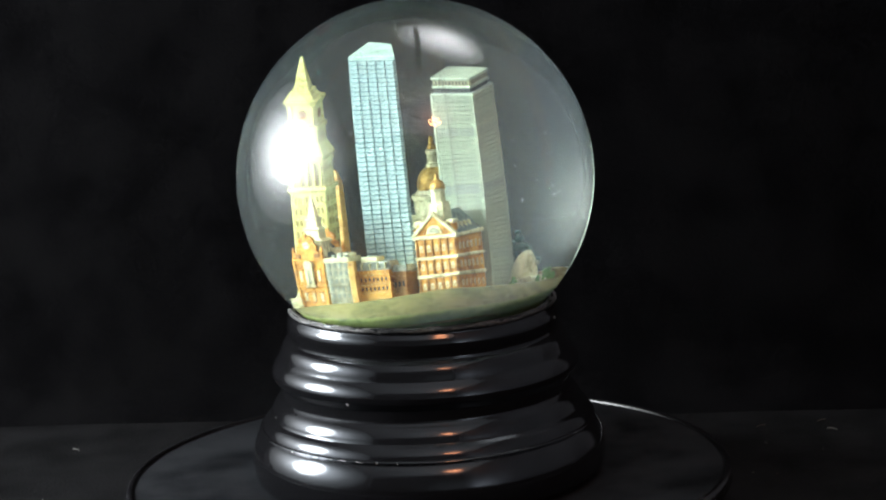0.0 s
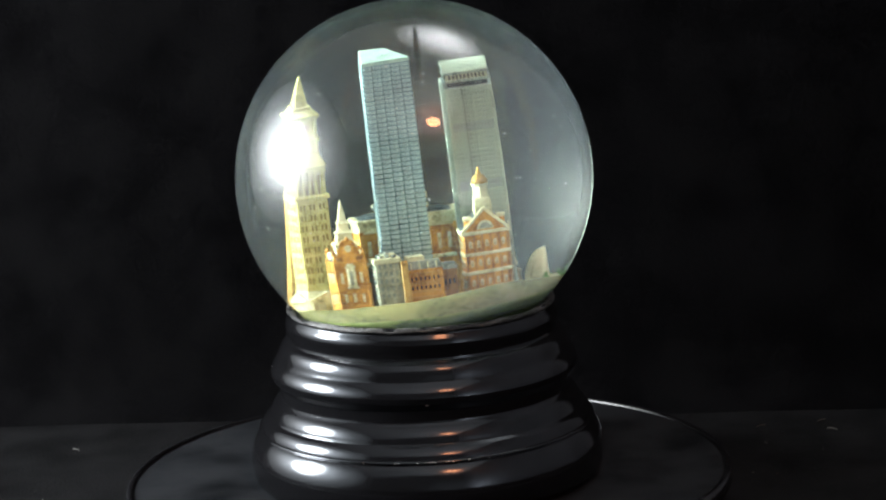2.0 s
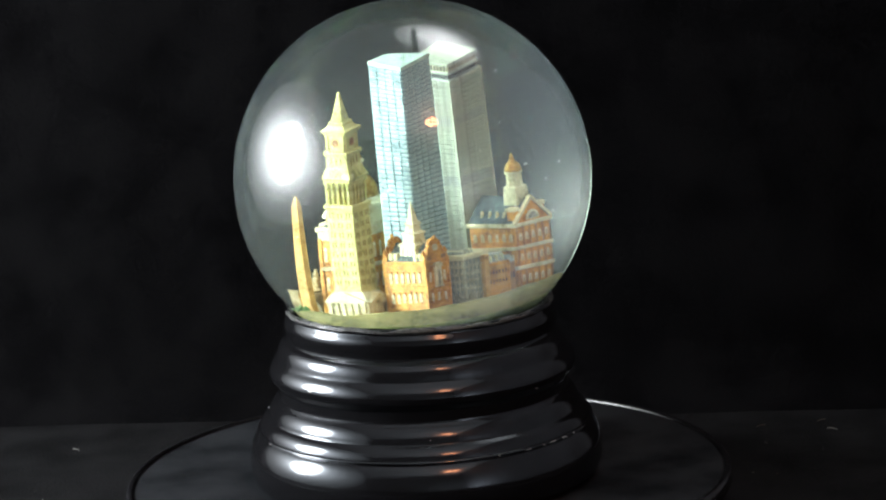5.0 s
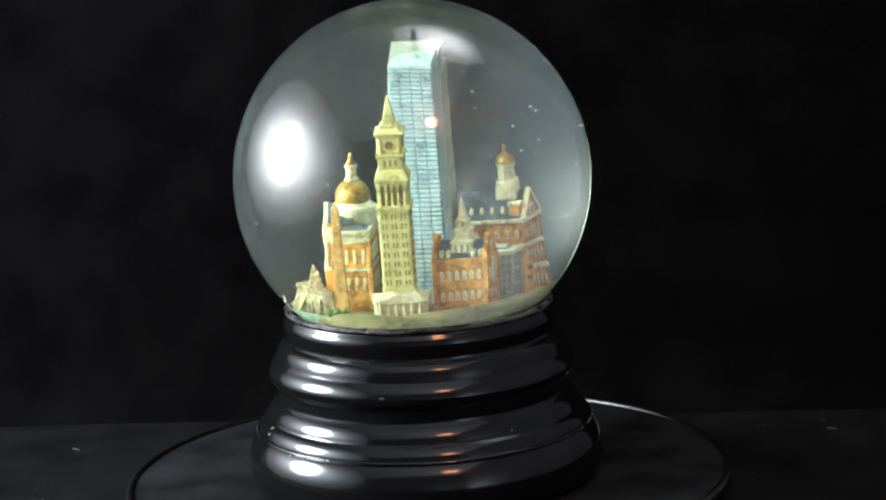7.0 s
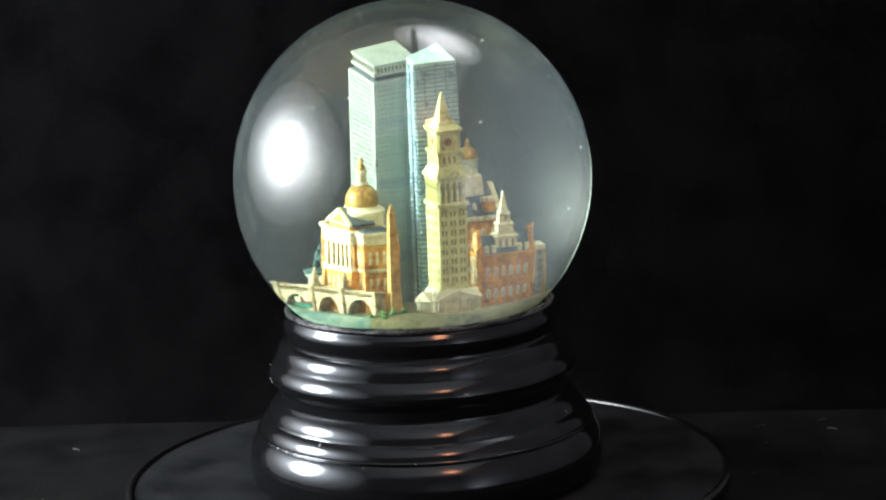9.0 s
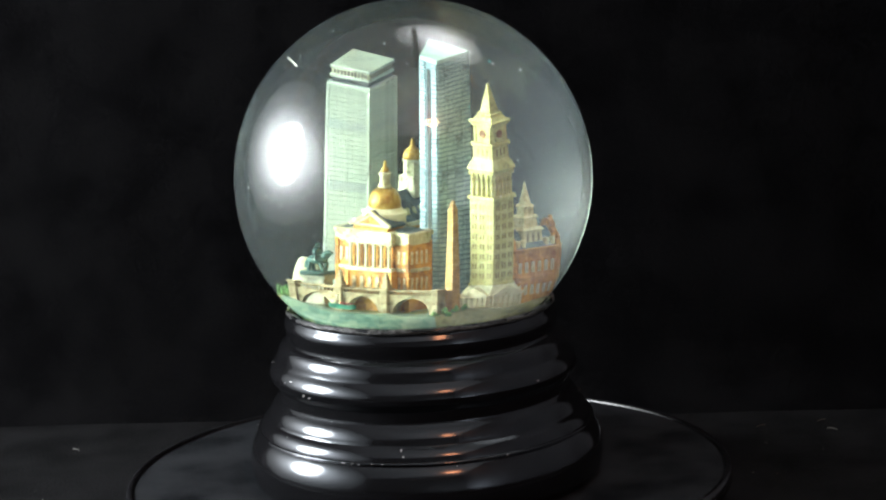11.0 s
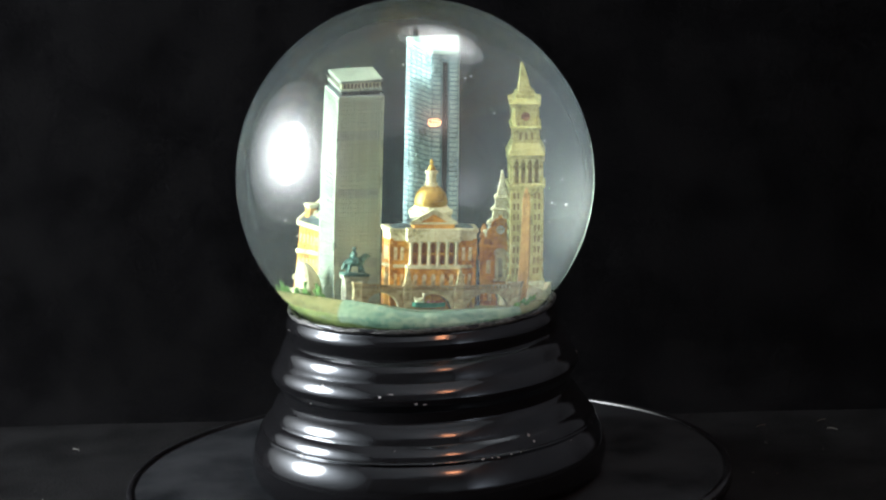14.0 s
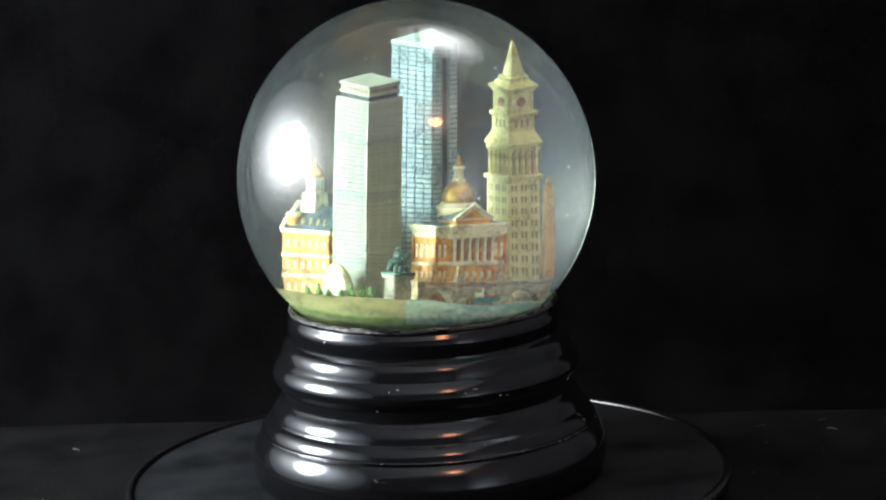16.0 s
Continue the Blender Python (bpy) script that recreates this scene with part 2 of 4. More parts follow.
def gable(bm, cx, cy, z0, z1, wx, ly, over=0.0):
    """A ridged roof along y."""
    a, b = wx / 2 + over, ly / 2 + over
    v = [bm.verts.new(p) for p in ((cx - a, cy - b, z0), (cx + a, cy - b, z0), (cx, cy - b, z1), (cx - a, cy + b, z0), (cx + a, cy + b, z0), (cx, cy + b, z1))]
    for f in ((0, 1, 2), (5, 4, 3), (0, 3, 4, 1), (1, 4, 5, 2), (2, 5, 3, 0)):
        bm.faces.new([v[i] for i in f])


def slab_outline(bm, pts, y0, y1):
    """An outline in x and z, drawn out along y."""
    a = [bm.verts.new((x, y0, z)) for x, z in pts]
    b = [bm.verts.new((x, y1, z)) for x, z in pts]
    n = len(pts)
    bm.faces.new(a)
    bm.faces.new(list(reversed(b)))
    for i in range(n):
        j = (i + 1) % n
        bm.faces.new((a[j], a[i], b[i], b[j]))


def wobble(bm, amount, size):
    """Hand-cast unevenness."""
    for v in bm.verts:
        v.co += noise.noise_vector(v.co / size) * amount


def one(fn, *args, **kw):
    bm = bmesh.new()
    fn(bm, *args, **kw)
    wobble(bm, 0.09, 1.7)
    return bm


# ---- the setting ----
def sheet(name, verts, faces, material, label):
    me = bpy.data.meshes.new(name)
    me.from_pydata(verts, [], faces)
    me.materials.append(material)
    ob = new(name, me)
    return tagged(ob, label, kind="structure")


def cloth_backdrop():
    """Black cloth that lies on the table, turns up behind the turntable and hangs with faint folds."""
    verts, faces = [], []
    prof = [(-0.62, -0.012), (-0.4, -0.012), (-0.1, -0.012), (0.0, -0.012), (0.05, -0.012), (0.085, -0.012), (0.1, -0.0115), (0.108, -0.007), (0.111, 0.0)]
    prof += [(0.112 + 0.0006 * i, 0.012 * i) for i in range(1, 27)]
    nx = 80

    def left_edge(z):
        """The cloth's slack upper corner hangs in a curve."""
        return -0.207 + 0.042 * min(1.0, max(0.0, (z - 0.06) / 0.08)) + 0.075 * max(0.0, (z - 0.17) / 0.14) ** 2
    for j, (y, z) in enumerate(prof):
        for i in range(nx + 1):
            u = i / nx
            x = (-0.30 + 0.575 * u) if y < 0.05 else (left_edge(z) * (1 - u) + (0.163 - 0.004 * math.sin(z * 30)) * u)
            fold = 0.0025 * noise.noise(Vector((x * 9, z * 2.5, 0.3))) + 0.0012 * noise.noise(Vector((x * 30, z * 6, 4)))
            up = min(1.0, max(0.0, (z + 0.012) / 0.05))
            lie = 0.0010 * noise.noise(Vector((x * 25, y * 25, 2))) if y > 0.09 or abs(x) > 0.1 else 0
            verts.append((x, y - (0.125 * x if y > 0.05 else 0) + fold * up, z + min(0, lie) * (1 - up)))
    def strip(j0, j1):
        return [(a, a + 1, a + nx + 2, a + nx + 1) for j in range(j0, j1) for i in range(nx) for a in [j * (nx + 1) + i]]
    n, bend = nx + 1, 6
    back = sheet("backdrop", verts[bend * n:], [tuple(v - bend * n for v in f) for f in strip(bend, len(prof) - 1)], CLOTH, "matte black cloth hung up behind the turntable")
    flat = sheet("table_cloth", verts[:(bend + 1) * n], strip(0, bend), PALER_CLOTH, "paler black cloth spread over the table")
    for ob in (back, flat):
        for p in ob.data.polygons:
            p.use_smooth = True


def room():
    """A room round the table."""
    def block(name, lo, hi, mat, label):
        bm = bmesh.new()
        x0, y0, z0 = lo
        x1, y1, z1 = hi
        loft(bm, [[(x0, y0, z), (x1, y0, z), (x1, y1, z), (x0, y1, z)] for z in (z0, z1)])
        me = bpy.data.meshes.new(name)
        bmesh.ops.recalc_face_normals(bm, faces=bm.faces)
        bm.to_mesh(me)
        bm.free()
        me.materials.append(mat)
        return tagged(new(name, me), label, kind="structure")
    block("wall_north", (-2.1, 1.5, -0.75), (1.1, 1.6, 1.85), MID_WALL, "plain mid grey painted wall")
    block("wall_south", (-2.1, -2.6, -0.75), (1.1, -2.5, 1.85), DARK_WALL, "plain dark grey painted wall")
    block("wall_west", (-2.2, -2.5, -0.75), (-2.1, 1.5, 1.85), MID_WALL, "plain mid grey painted wall")
    block("wall_east", (1.0, -2.5, -0.75), (1.1, 1.5, 1.85), EAST_WALL, "plain grey painted wall")
    block("floor", (-2.1, -2.5, -0.80), (1.0, 1.5, -0.76), DARK_WALL, "plain dark grey floor")
    block("ceiling", (-2.1, -2.5, 1.86), (1.0, 1.5, 1.92), WALL, "plain pale grey ceiling")
    block("table_top", (-0.30, -0.62, -0.05), (0.275, 0.16, -0.016), CLOTH, "table top under the black cloth")


def softbox():
    """A lamp head with a white diffuser beside the table, on a stand."""
    t = tagged(new("softbox"), "softbox lamp with a glowing white diffuser on a black stand", "lamp")
    t.matrix_world = look((-0.455, -0.03, 0.20), CENTRE)

    def oval(name, rings, material, label=""):
        bm = bmesh.new()
        loft(bm, [[(450 * q * math.cos(2 * math.pi * k / 48), 290 * q * math.sin(2 * math.pi * k / 48), z) for k in range(48)] for q, z in rings], cap=material is DIFFUSER)
        return part(name, bm, material, t, label)
    oval("diffuser", ((1.0, 0.5), (1.0, 0.0)), DIFFUSER, "glowing white diffuser cloth")
    oval("shell", ((1.005, 6.0), (1.0, -2.0), (1.03, -4.0), (1.05, 8.0), (0.9, 70.0), (0.3, 150.0), (0.1, 160.0)), RUBBER, "black fabric shell")
    bm = bmesh.new()
    lathe(bm, [(9, -955), (9, -60), (12, -55), (12, 0)], 12)
    part("pole", bm, RUBBER, t, "black stand pole", t.matrix_world.inverted() @ mm(-570, -35, 200))
    for k in range(3):
        bm = bmesh.new()
        box(bm, 120, 0, -957, -945, 260, 18, 2)
        part("foot", bm, RUBBER, t, "black stand foot", t.matrix_world.inverted() @ mm(-570, -35, 200, 120 * k))


def hanging_bar():
    """A slim dark bar and rods, added overhead to mirror a dark streak in the glass."""
    t = tagged(new("hanging_bar"), "slim dark grey bar on two rods, added overhead for its mirrored streak", "hanging bar")

    def rod(name, rings):
        bm = bmesh.new()
        loft(bm, [[(c[0] * 1000 + r * u[0], c[1] * 1000 + r * u[1], c[2] * 1000 + r * u[2]) for u in ring] for c, r, ring in rings])
        part(name, bm, RUBBER, t, smooth=True)
    across = [(math.cos(2 * math.pi * k / 12), 0, math.sin(2 * math.pi * k / 12)) for k in range(12)]
    round_up = [(math.cos(2 * math.pi * k / 8), math.sin(2 * math.pi * k / 8), 0) for k in range(8)]
    rod("bar", [((0.064, 0.56, 1.25), 10, across), ((0.066, 0.50, 1.25), 22, across), ((0.085, 0.10, 1.25), 28, across), ((0.10, -0.22, 1.25), 20, across), ((0.103, -0.28, 1.25), 6, across)])
    for x, y in ((0.066, 0.48), (0.10, -0.20)):
        rod("suspension_rod", [((x, y, 1.25), 4, round_up), ((x, y, 1.859), 4, round_up)])


# ---- turntable ----
def turntable():
    t = tagged(new("turntable"), "low round black turntable with a charcoal felt top", "turntable")
    bm = one(lathe, [(0.5, -0.9), (84.2, -0.9), (84.6, -0.5), (84.4, -0.15), (83.6, 0.0), (40, 0.0), (0.5, 0.0)], 96)
    part("platter", bm, FELT, t, smooth=True)
    bm = bmesh.new()
    prof = [(84.4, -4.4), (86.0, -4.2), (86.7, -3.0), (86.7, -1.0), (86.5, 0.0), (86.0, 0.6), (85.4, 0.8), (84.9, 0.6), (84.65, 0.1), (84.5, -1.2), (84.4, -4.4)]
    lathe(bm, prof, 128, cap=False)
    part("rim", bm, RUBBER, t, "glossy black rubber rim", smooth=True)
    part("foot", one(lathe, [(52, -11.8), (55, -11.2), (55, -6), (70, -4.2), (84, -3.6), (84, -1.0), (0.5, -1.0)], 64), RUBBER, t, smooth=True)
    return t


# ---- snow globe: base, glass and the miniature city, all turning together ----
BALL_Z = 85.4
_z = Vector((-0.057, 0.04, 1.0)).normalized()
_x = (Vector((1, 0, 0)) - _z * _z.x).normalized()
_y = _z.cross(_x)
TILT = Matrix(((_x.x, _y.x, _z.x), (_x.y, _y.y, _z.y), (_x.z, _y.z, _z.z))).to_4x4()
CITY = mm(0, 0, BALL_Z) @ TILT @ mm(0, 0, -26.5)      # the city's ground, set a little askew in the ball


def ground_h(x, y):
    """Height of the cast ground, in millimetres."""
    def hill(cx, cy, r, h):
        return h * math.exp(-((x - cx) ** 2 + (y - cy) ** 2) / (r * r))
    k = min(1.0, max(0.0, (math.hypot(x, y) - 30.5) / 4.7))
    slope = -5.6 * (0.35 * k + 0.65 * k * k)
    return slope + (1 - 0.5 * k) * (hill(4, -30, 14, 1.6) + hill(14, 30, 15, -2.6) + hill(-8, 29, 10, -2.2) + hill(-30, -4, 13, -0.9) + hill(-26, 14, 9, -1.7)) + 0.22 * noise.noise(Vector((x / 5, y / 5, 1)))


def polar(bm, r0, r1, a0, a1, nr, na, h, seal):
    rows = []
    for i in range(nr + 1):
        r = r0 + (r1 - r0) * i / nr
        rows.append([])
        for j in range(na + (0 if seal else 1)):
            a = math.radians(a0 + (a1 - a0) * j / na)
            x, y = r * math.cos(a), r * math.sin(a)
            rows[-1].append(bm.verts.new((x, y, h(x, y))))
    for a, b in zip(rows, rows[1:]):
        n = len(a)
        for j in range(n if seal else n - 1):
            k = (j + 1) % n
            bm.faces.new((a[j], a[k], b[k], b[j]))
    return rows


GROUND_R = 35.2


def snow_globe():
    g = tagged(new("snow_globe"), "snow globe with a miniature city on a black lacquered base", "snow globe")
    prof = [(0.5, 0.02), (46.8, 0.02), (48.2, 0.5), (49.2, 1.6), (50.0, 4.0), (50.3, 7.0), (50.1, 9.5), (49.5, 11.8), (48.6, 13.6), (47.8, 14.8), (47.3, 15.3), (47.25, 15.35), (47.15, 16.4),
            (46.95, 17.0), (46.7, 17.6), (46.2, 18.5), (45.3, 19.4), (44.45, 19.95), (44.4, 20.0), (44.25, 20.9), (44.0, 21.6), (43.6, 22.4), (43.1, 23.2), (42.2, 24.2), (41.1, 25.0), (41.09, 25.02), (41.15, 26.2),
            (41.25, 27.8), (41.3, 28.5), (41.33, 28.53), (42.0, 29.5), (42.9, 30.4), (43.4, 31.5), (43.45, 32.4), (43.2, 33.4), (42.6, 34.6), (41.8, 35.6), (41.05, 36.3), (41.04, 36.32), (40.9, 37.5), (40.6, 38.6), (40.2, 39.6), (39.6, 40.5),
            (38.7, 41.2), (38.1, 41.5), (38.09, 41.52), (38.12, 42.6), (38.2, 43.6), (38.25, 43.7), (38.45, 45.0), (38.5, 45.9), (38.35, 46.8), (38.0, 47.6), (37.5, 48.3), (37.3, 48.8), (37.6, 49.3), (37.8, 49.8), (37.6, 50.3), (36.9, 50.5),
            (36.3, 50.1), (36.0, 48.0), (36.0, 36.0), (0.5, 34.5)]
    bm = bmesh.new()
    lathe(bm, prof, 128, cap=False)
    wobble(bm, 0.06, 9)
    part("base", bm, LACQUER, g, "turned base of black lacquered wood with stepped rings", smooth=True)
    bm = bmesh.new()
    lathe(bm, [(47.25 + 0.55 * math.cos(q), 16.0 + 0.5 * math.sin(q)) for q in [2 * math.pi * k / 8 for k in range(9)]], 128, cap=False)
    wobble(bm, 0.05, 2.2)
    part("bead_ring", bm, LACQUER, g, "thin worn bead round the base", smooth=True)
    bm = bmesh.new()
    lathe(bm, [(35.9, 49.8), (36.6, 50.4), (37.3, 50.5), (37.8, 50.1), (37.9, 49.5), (37.5, 49.0)], 220, cap=False)
    wobble(bm, 0.28, 5.0)
    wobble(bm, 0.12, 0.9)
    part("glue_ring", bm, GLUE, g, "rough grey ring of glue round the glass")
    bm = bmesh.new()
    bmesh.ops.create_icosphere(bm, subdivisions=7, radius=50.0)
    ball = part("glass_ball", bm, GLOBE, g, "clear water-filled glass ball", mm(0, 0, BALL_Z), smooth=True)
    ball.visible_shadow = False
    # ground of the city
    bm = bmesh.new()
    rows = polar(bm, 0.4, GROUND_R, 0, 360, 70, 120, ground_h, True)
    bm.faces.new(list(reversed(rows[0])))
    part("city_ground", bm, LAWN, g, "painted tan and green resin ground", CITY, smooth=True)
    bm = bmesh.new()
    n = 120
    ring = [(math.cos(2 * math.pi * i / n), math.sin(2 * math.pi * i / n)) for i in range(n)]
    loft(bm, [[(c * r, s * r, ground_h(c * GROUND_R, s * GROUND_R) + dz) for c, s in ring] for r, dz in
              ((35.2, -0.02), (35.35, -0.4), (34.9, -1.3), (33.8, -2.4), (32.4, -3.4))], cap=False)
    lathe(bm, [(0.5, -9.8), (31.0, -9.6), (32.2, -8.8)], 60, cap=False)
    part("ground_edge", bm, EDGE, g, "olive green rounded edge of the ground", CITY, smooth=True)
    # pond in front of the bridge
    bm = bmesh.new()

    def pond_h(x, y):
        return ground_h(x, y) + 0.22 + 0.12 * math.sin(x * 0.9 + y * 1.3) * noise.noise(Vector((x / 3, y / 3, 7)))
    polar(bm, 24.5, 35.15, 23, 112, 30, 70, pond_h, False)
    arc = [(math.cos(math.radians(q)), math.sin(math.radians(q))) for q in [23 + 89 * k / 70 for k in range(71)]]
    loft(bm, [[(c * r, s * r, pond_h(c * 35.15, s * 35.15) + dz) for c, s in arc] for r, dz in ((35.15, 0.0), (35.5, -0.7), (35.0, -1.7), (33.9, -2.8))], cap=False, closed=False)
    part("pond", bm, WATER, g, "painted sea-green water", CITY, smooth=True)
    return g


def frame_uv(cx, cy, az):
    """A building's own place in the city: its x runs along the direction az, in degrees."""
    return CITY @ mm(cx, cy, 0, az)


# ---- city: tall blue tower ----
def blue_tower(g):
    A, B, C, D = Vector((-1.9, -7.0)), Vector((-11.8, -2.9)), Vector((-6.8, 5.7)), Vector((-2.2, 2.7))
    H = 55.2
    poly = [tuple(B), tuple(A), tuple(D), tuple(C)]
    bm = bmesh.new()
    prism(bm, poly, -3, H - 0.9, 0.02)
    t = part("blue_tower", bm, BLUE_GAP, g, "tall pale blue miniature office tower with gridded glass faces", CITY)
    c = (A + B + C + D) / 4
    big = [tuple(c + (Vector(p) - c) * 1.035) for p in poly]
    bm = bmesh.new()
    prism(bm, big, H - 1.0, H, 0.2)
    part("tower_roof", bm, BLUE_ROOF, t, "pale aqua flat roof")
    ROWS, z0, z1 = 52, 0.2, H - 1.15
    dz = (z1 - z0) / ROWS

    def face(P, Q, cols, joined, skip=()):
        d = Q - P
        L, az = d.length, math.degrees(math.atan2(d.y, d.x))
        w = L / cols
        place = mm(P.x, P.y, 0, az)
        if joined:
            bm = bmesh.new()
            for r in range(ROWS):
                for k in range(cols):
                    if k in skip:
                        continue
                    box(bm, (k + 0.5) * w, 0.0, z0 + r * dz + 0.15, z0 + (r + 1) * dz - 0.15, w - 0.2, 0.6, 0.1)
            tagged(part("pane_grid", bm, BLUE, t, "rows of pale blue window panes", place), kind="stuff")
            return
        first = None
        for r in range(ROWS):
            for k in range(cols):
                m = place @ mm((k + 0.5) * w, 0, z0 + r * dz)
                if first is None:
                    first = part("pane", one(box, 0, 0, 0.15, dz - 0.15, w - 0.22, 0.6, 0.12), BLUE, t, "", m)
                else:
                    again(first, m)
    face(B, A, 5, False)
    face(C, B, 4, True)
    face(A, D, 5, True)
    # the narrow end with its dark slot
    face(D, C, 3, True, (1,))
    d = C - D
    az = math.degrees(math.atan2(d.y, d.x))
    part("slot", one(box, d.length / 2, 0.05, 0, H - 3, d.length * 0.2, 0.35, 0.05), SLOT, t, "dark vertical slot", mm(D.x, D.y, 0, az))


# ---- city: grey-green tower with a sign band ----
def banded_tower(g):
    az = math.degrees(math.atan2(-12.1 + 8.2, 15.1 - 5.55))
    place = frame_uv(12.1, -5.8, az)
    S, H = 10.2, 45.6
    bm = bmesh.new()
    box(bm, 0, 0, -3, H, S, S, 0.25)
    t = part("banded_tower", bm, GREY_BAND, g, "tall grey-green white miniature office tower with ribbed faces", place)
    rows = 46
    dz = H / rows
    band = (8, 9, 23, 24, 36, 37)
    first = {}
    for r in range(rows):
        z = r * dz
        deep = r in band
        key = deep
        if key not in first:
            bm = bmesh.new()
            w = S + (0.30 if deep else 0.34)
            box(bm, 0, 0, 0.07 if not deep else 0.03, dz - (0.07 if not deep else 0.03), w, w, 0.12)
            first[key] = part("floor_band", bm, GREY_BAND if deep else GREY_GREEN, t, "blue-grey recessed band" if deep else "", mm(0, 0, z))
        else:
            again(first[key], mm(0, 0, z))
    # thin uprights on the faces
    fin = None
    for side in range(4):
        for k in range(17):
            x = -S / 2 + 0.55 + k * (S - 1.1) / 16
            m = mm(0, 0, 0, side * 90) @ mm(x, -S / 2 - 0.11, 0)
            if fin is None:
                fin = part("fin", one(box, 0, 0, 0.2, H - 0.6, 0.16, 0.2, 0.04), GREY_GREEN, t, "", m)
            else:
                again(fin, m)
    for sx in (-1, 1):
        for sy in (-1, 1):
            part("corner_pier", one(box, sx * (S / 2 - 0.12), sy * (S / 2 - 0.12), -1, H, 0.75, 0.75, 0.15), GREY_GREEN, t)
    part("dark_gap", one(box, 0, 0, H - 0.1, H + 1.2, S - 1.2, S - 1.2, 0.1), SLOT, t, "dark recess under the top")
    part("roof_terrace", one(box, 0, 0, H - 0.25, H + 0.08, S + 0.1, S + 0.1, 0.1), GREY_BAND, t)
    for name, z0, z1, w in (("lower_cornice", 1.1, 1.75, S - 0.35), ("sign_band", 1.6, 3.2, S - 0.95), ("upper_cornice", 3.1, 3.75, S - 0.2)):
        part(name, one(box, 0, 0, H + z0, H + z1, w, w, 0.2), OFFWHITE if name == "sign_band" else GREY_GREEN, t, "cream lettered band" if name == "sign_band" else "")
    bar = None
    for side in range(4):
        for k in range(10):
            m = mm(0, 0, H + 2.42, side * 90) @ mm(-3.8 + k * 0.845, -(S - 0.95) / 2 - 0.04, 0)
            if bar is None:
                bar = part("letter_bar", one(box, 0, 0, -0.55, 0.5, 0.52, 0.16, 0.03), LETTER, t, "dark lettering bar", m)
            else:
                again(bar, m)


# ---- city: cream clock tower ----
def clock_tower(g):
    place = frame_uv(-20.5, 10.7, 67.7)      # x along the shore side, -y inwards, +y outwards
    W = 7.3
    t = part("clock_tower", one(box, 0, 0, -3, 25.6, W, W, 0.2), CREAM, g, "cream yellow miniature clock tower with a pointed spire", place)

    def stack(name, z0, z1, w, top=None, mat=CREAM, label=""):
        return part(name, one(box, 0, 0, z0, z1, w, w, 0.18, (top, top) if top else None), mat, t, label)
    stack("base_course", 4.8, 5.5, W + 0.7)
    stack("cornice", 25.0, 25.9, W + 0.9)
    stack("arcade_stage", 25.8, 31.6, W - 1.5, mat=CREAM_DARK, label="recessed arcade wall, shade put into its ochre tone")
    stack("cornice", 31.2, 32.0, W + 0.2)
    stack("cornice", 31.9, 33.0, W + 0.9, W + 0.4)
    stack("sloped_stage", 32.9, 34.6, W + 0.1, W - 1.2)
    stack("upper_stage", 34.4, 37.6, W - 1.3)
    stack("cornice", 37.4, 38.3, W - 0.5)
    stack("clock_stage", 38.2, 42.4, W - 1.7)
    stack("cornice", 42.3, 43.0, W - 0.9)
    stack("eave", 42.9, 43.6, W - 0.1)
    stack("stepped_roof", 43.5, 44.5, W - 1.4, 4.9)
    stack("roof_collar", 44.4, 45.3, 4.4)
    stack("spire", 45.2, 52.4, 3.3, 0.6)
    pilaster = window = dent = small = None
    for side in range(4):
        turn = mm(0, 0, 0, side * 90)
        for k in range(5):
            m = turn @ mm(-W / 2 + 0.75 + k * (W - 1.5) / 4, -W / 2 + 0.45, 0)
            if pilaster is None:
                pilaster = part("pilaster", one(box, 0, 0, 25.8, 31.4, 0.62, 0.9, 0.15), CREAM, t, "", m)
            else:
                again(pilaster, m)
        for r in range(8):
            for k in range(6):
                x = (-2.55, -1.75, -0.4, 0.4, 1.75, 2.55)[k] * 1.05
                m = turn @ mm(x, -W / 2, 6.6 + r * 2.3)
                if window is None:
                    window = part("window", one(box, 0, 0, 0, 1.25, 0.5, 0.12, 0.04), CREAM_DARK, t, "window, shade put into its ochre tone", m)
                else:
                    again(window, m)
        for k in range(10):
            m = turn @ mm(-W / 2 + 0.3 + k * (W - 0.6) / 9, -W / 2 - 0.12, 31.0)
            if dent is None:
                dent = part("dentil", one(box, 0, 0, -0.35, 0.2, 0.36, 0.3, 0.05), CREAM, t, "", m)
            else:
                again(dent, m)
        for k in range(3):
            m = turn @ mm(-1.3 + 1.3 * k, -(W - 1.3) / 2, 35.3)
            if small is None:
                small = part("upper_window", one(box, 0, 0, 0, 1.6, 0.55, 0.12, 0.04), CREAM_DARK, t, "window, shade put into its ochre tone", m)
            else:
                again(small, m)
        bm = bmesh.new()
        bmesh.ops.create_cone(bm, cap_ends=True, segments=20, radius1=1.05, radius2=0.95, depth=0.3)
        part("clock_face", bm, CLOCK, t, "round brown clock face", turn @ mm(0, -(W - 1.7) / 2, 40.4, 0, 90))
        for sx in (-1, 1):
            part("clock_pier", one(box, sx * 2.2, 0, 38.3, 42.3, 0.6, 0.5, 0.12), CREAM, t, "", turn @ mm(0, -(W - 1.7) / 2, 0))
    # temple-like podium with a gable on each side
    part("podium", one(box, 0, 0, -4.5, 2.2, 12.2, 10.2, 0.25), WHITE, t, "white columned podium")
    part("podium_roof", one(box, 0, 0, 2.0, 4.9, 12.4, 10.4, 0.2, (8.2, 8.0)), OFFWHITE, t, "greenish white podium roof")
    col = None
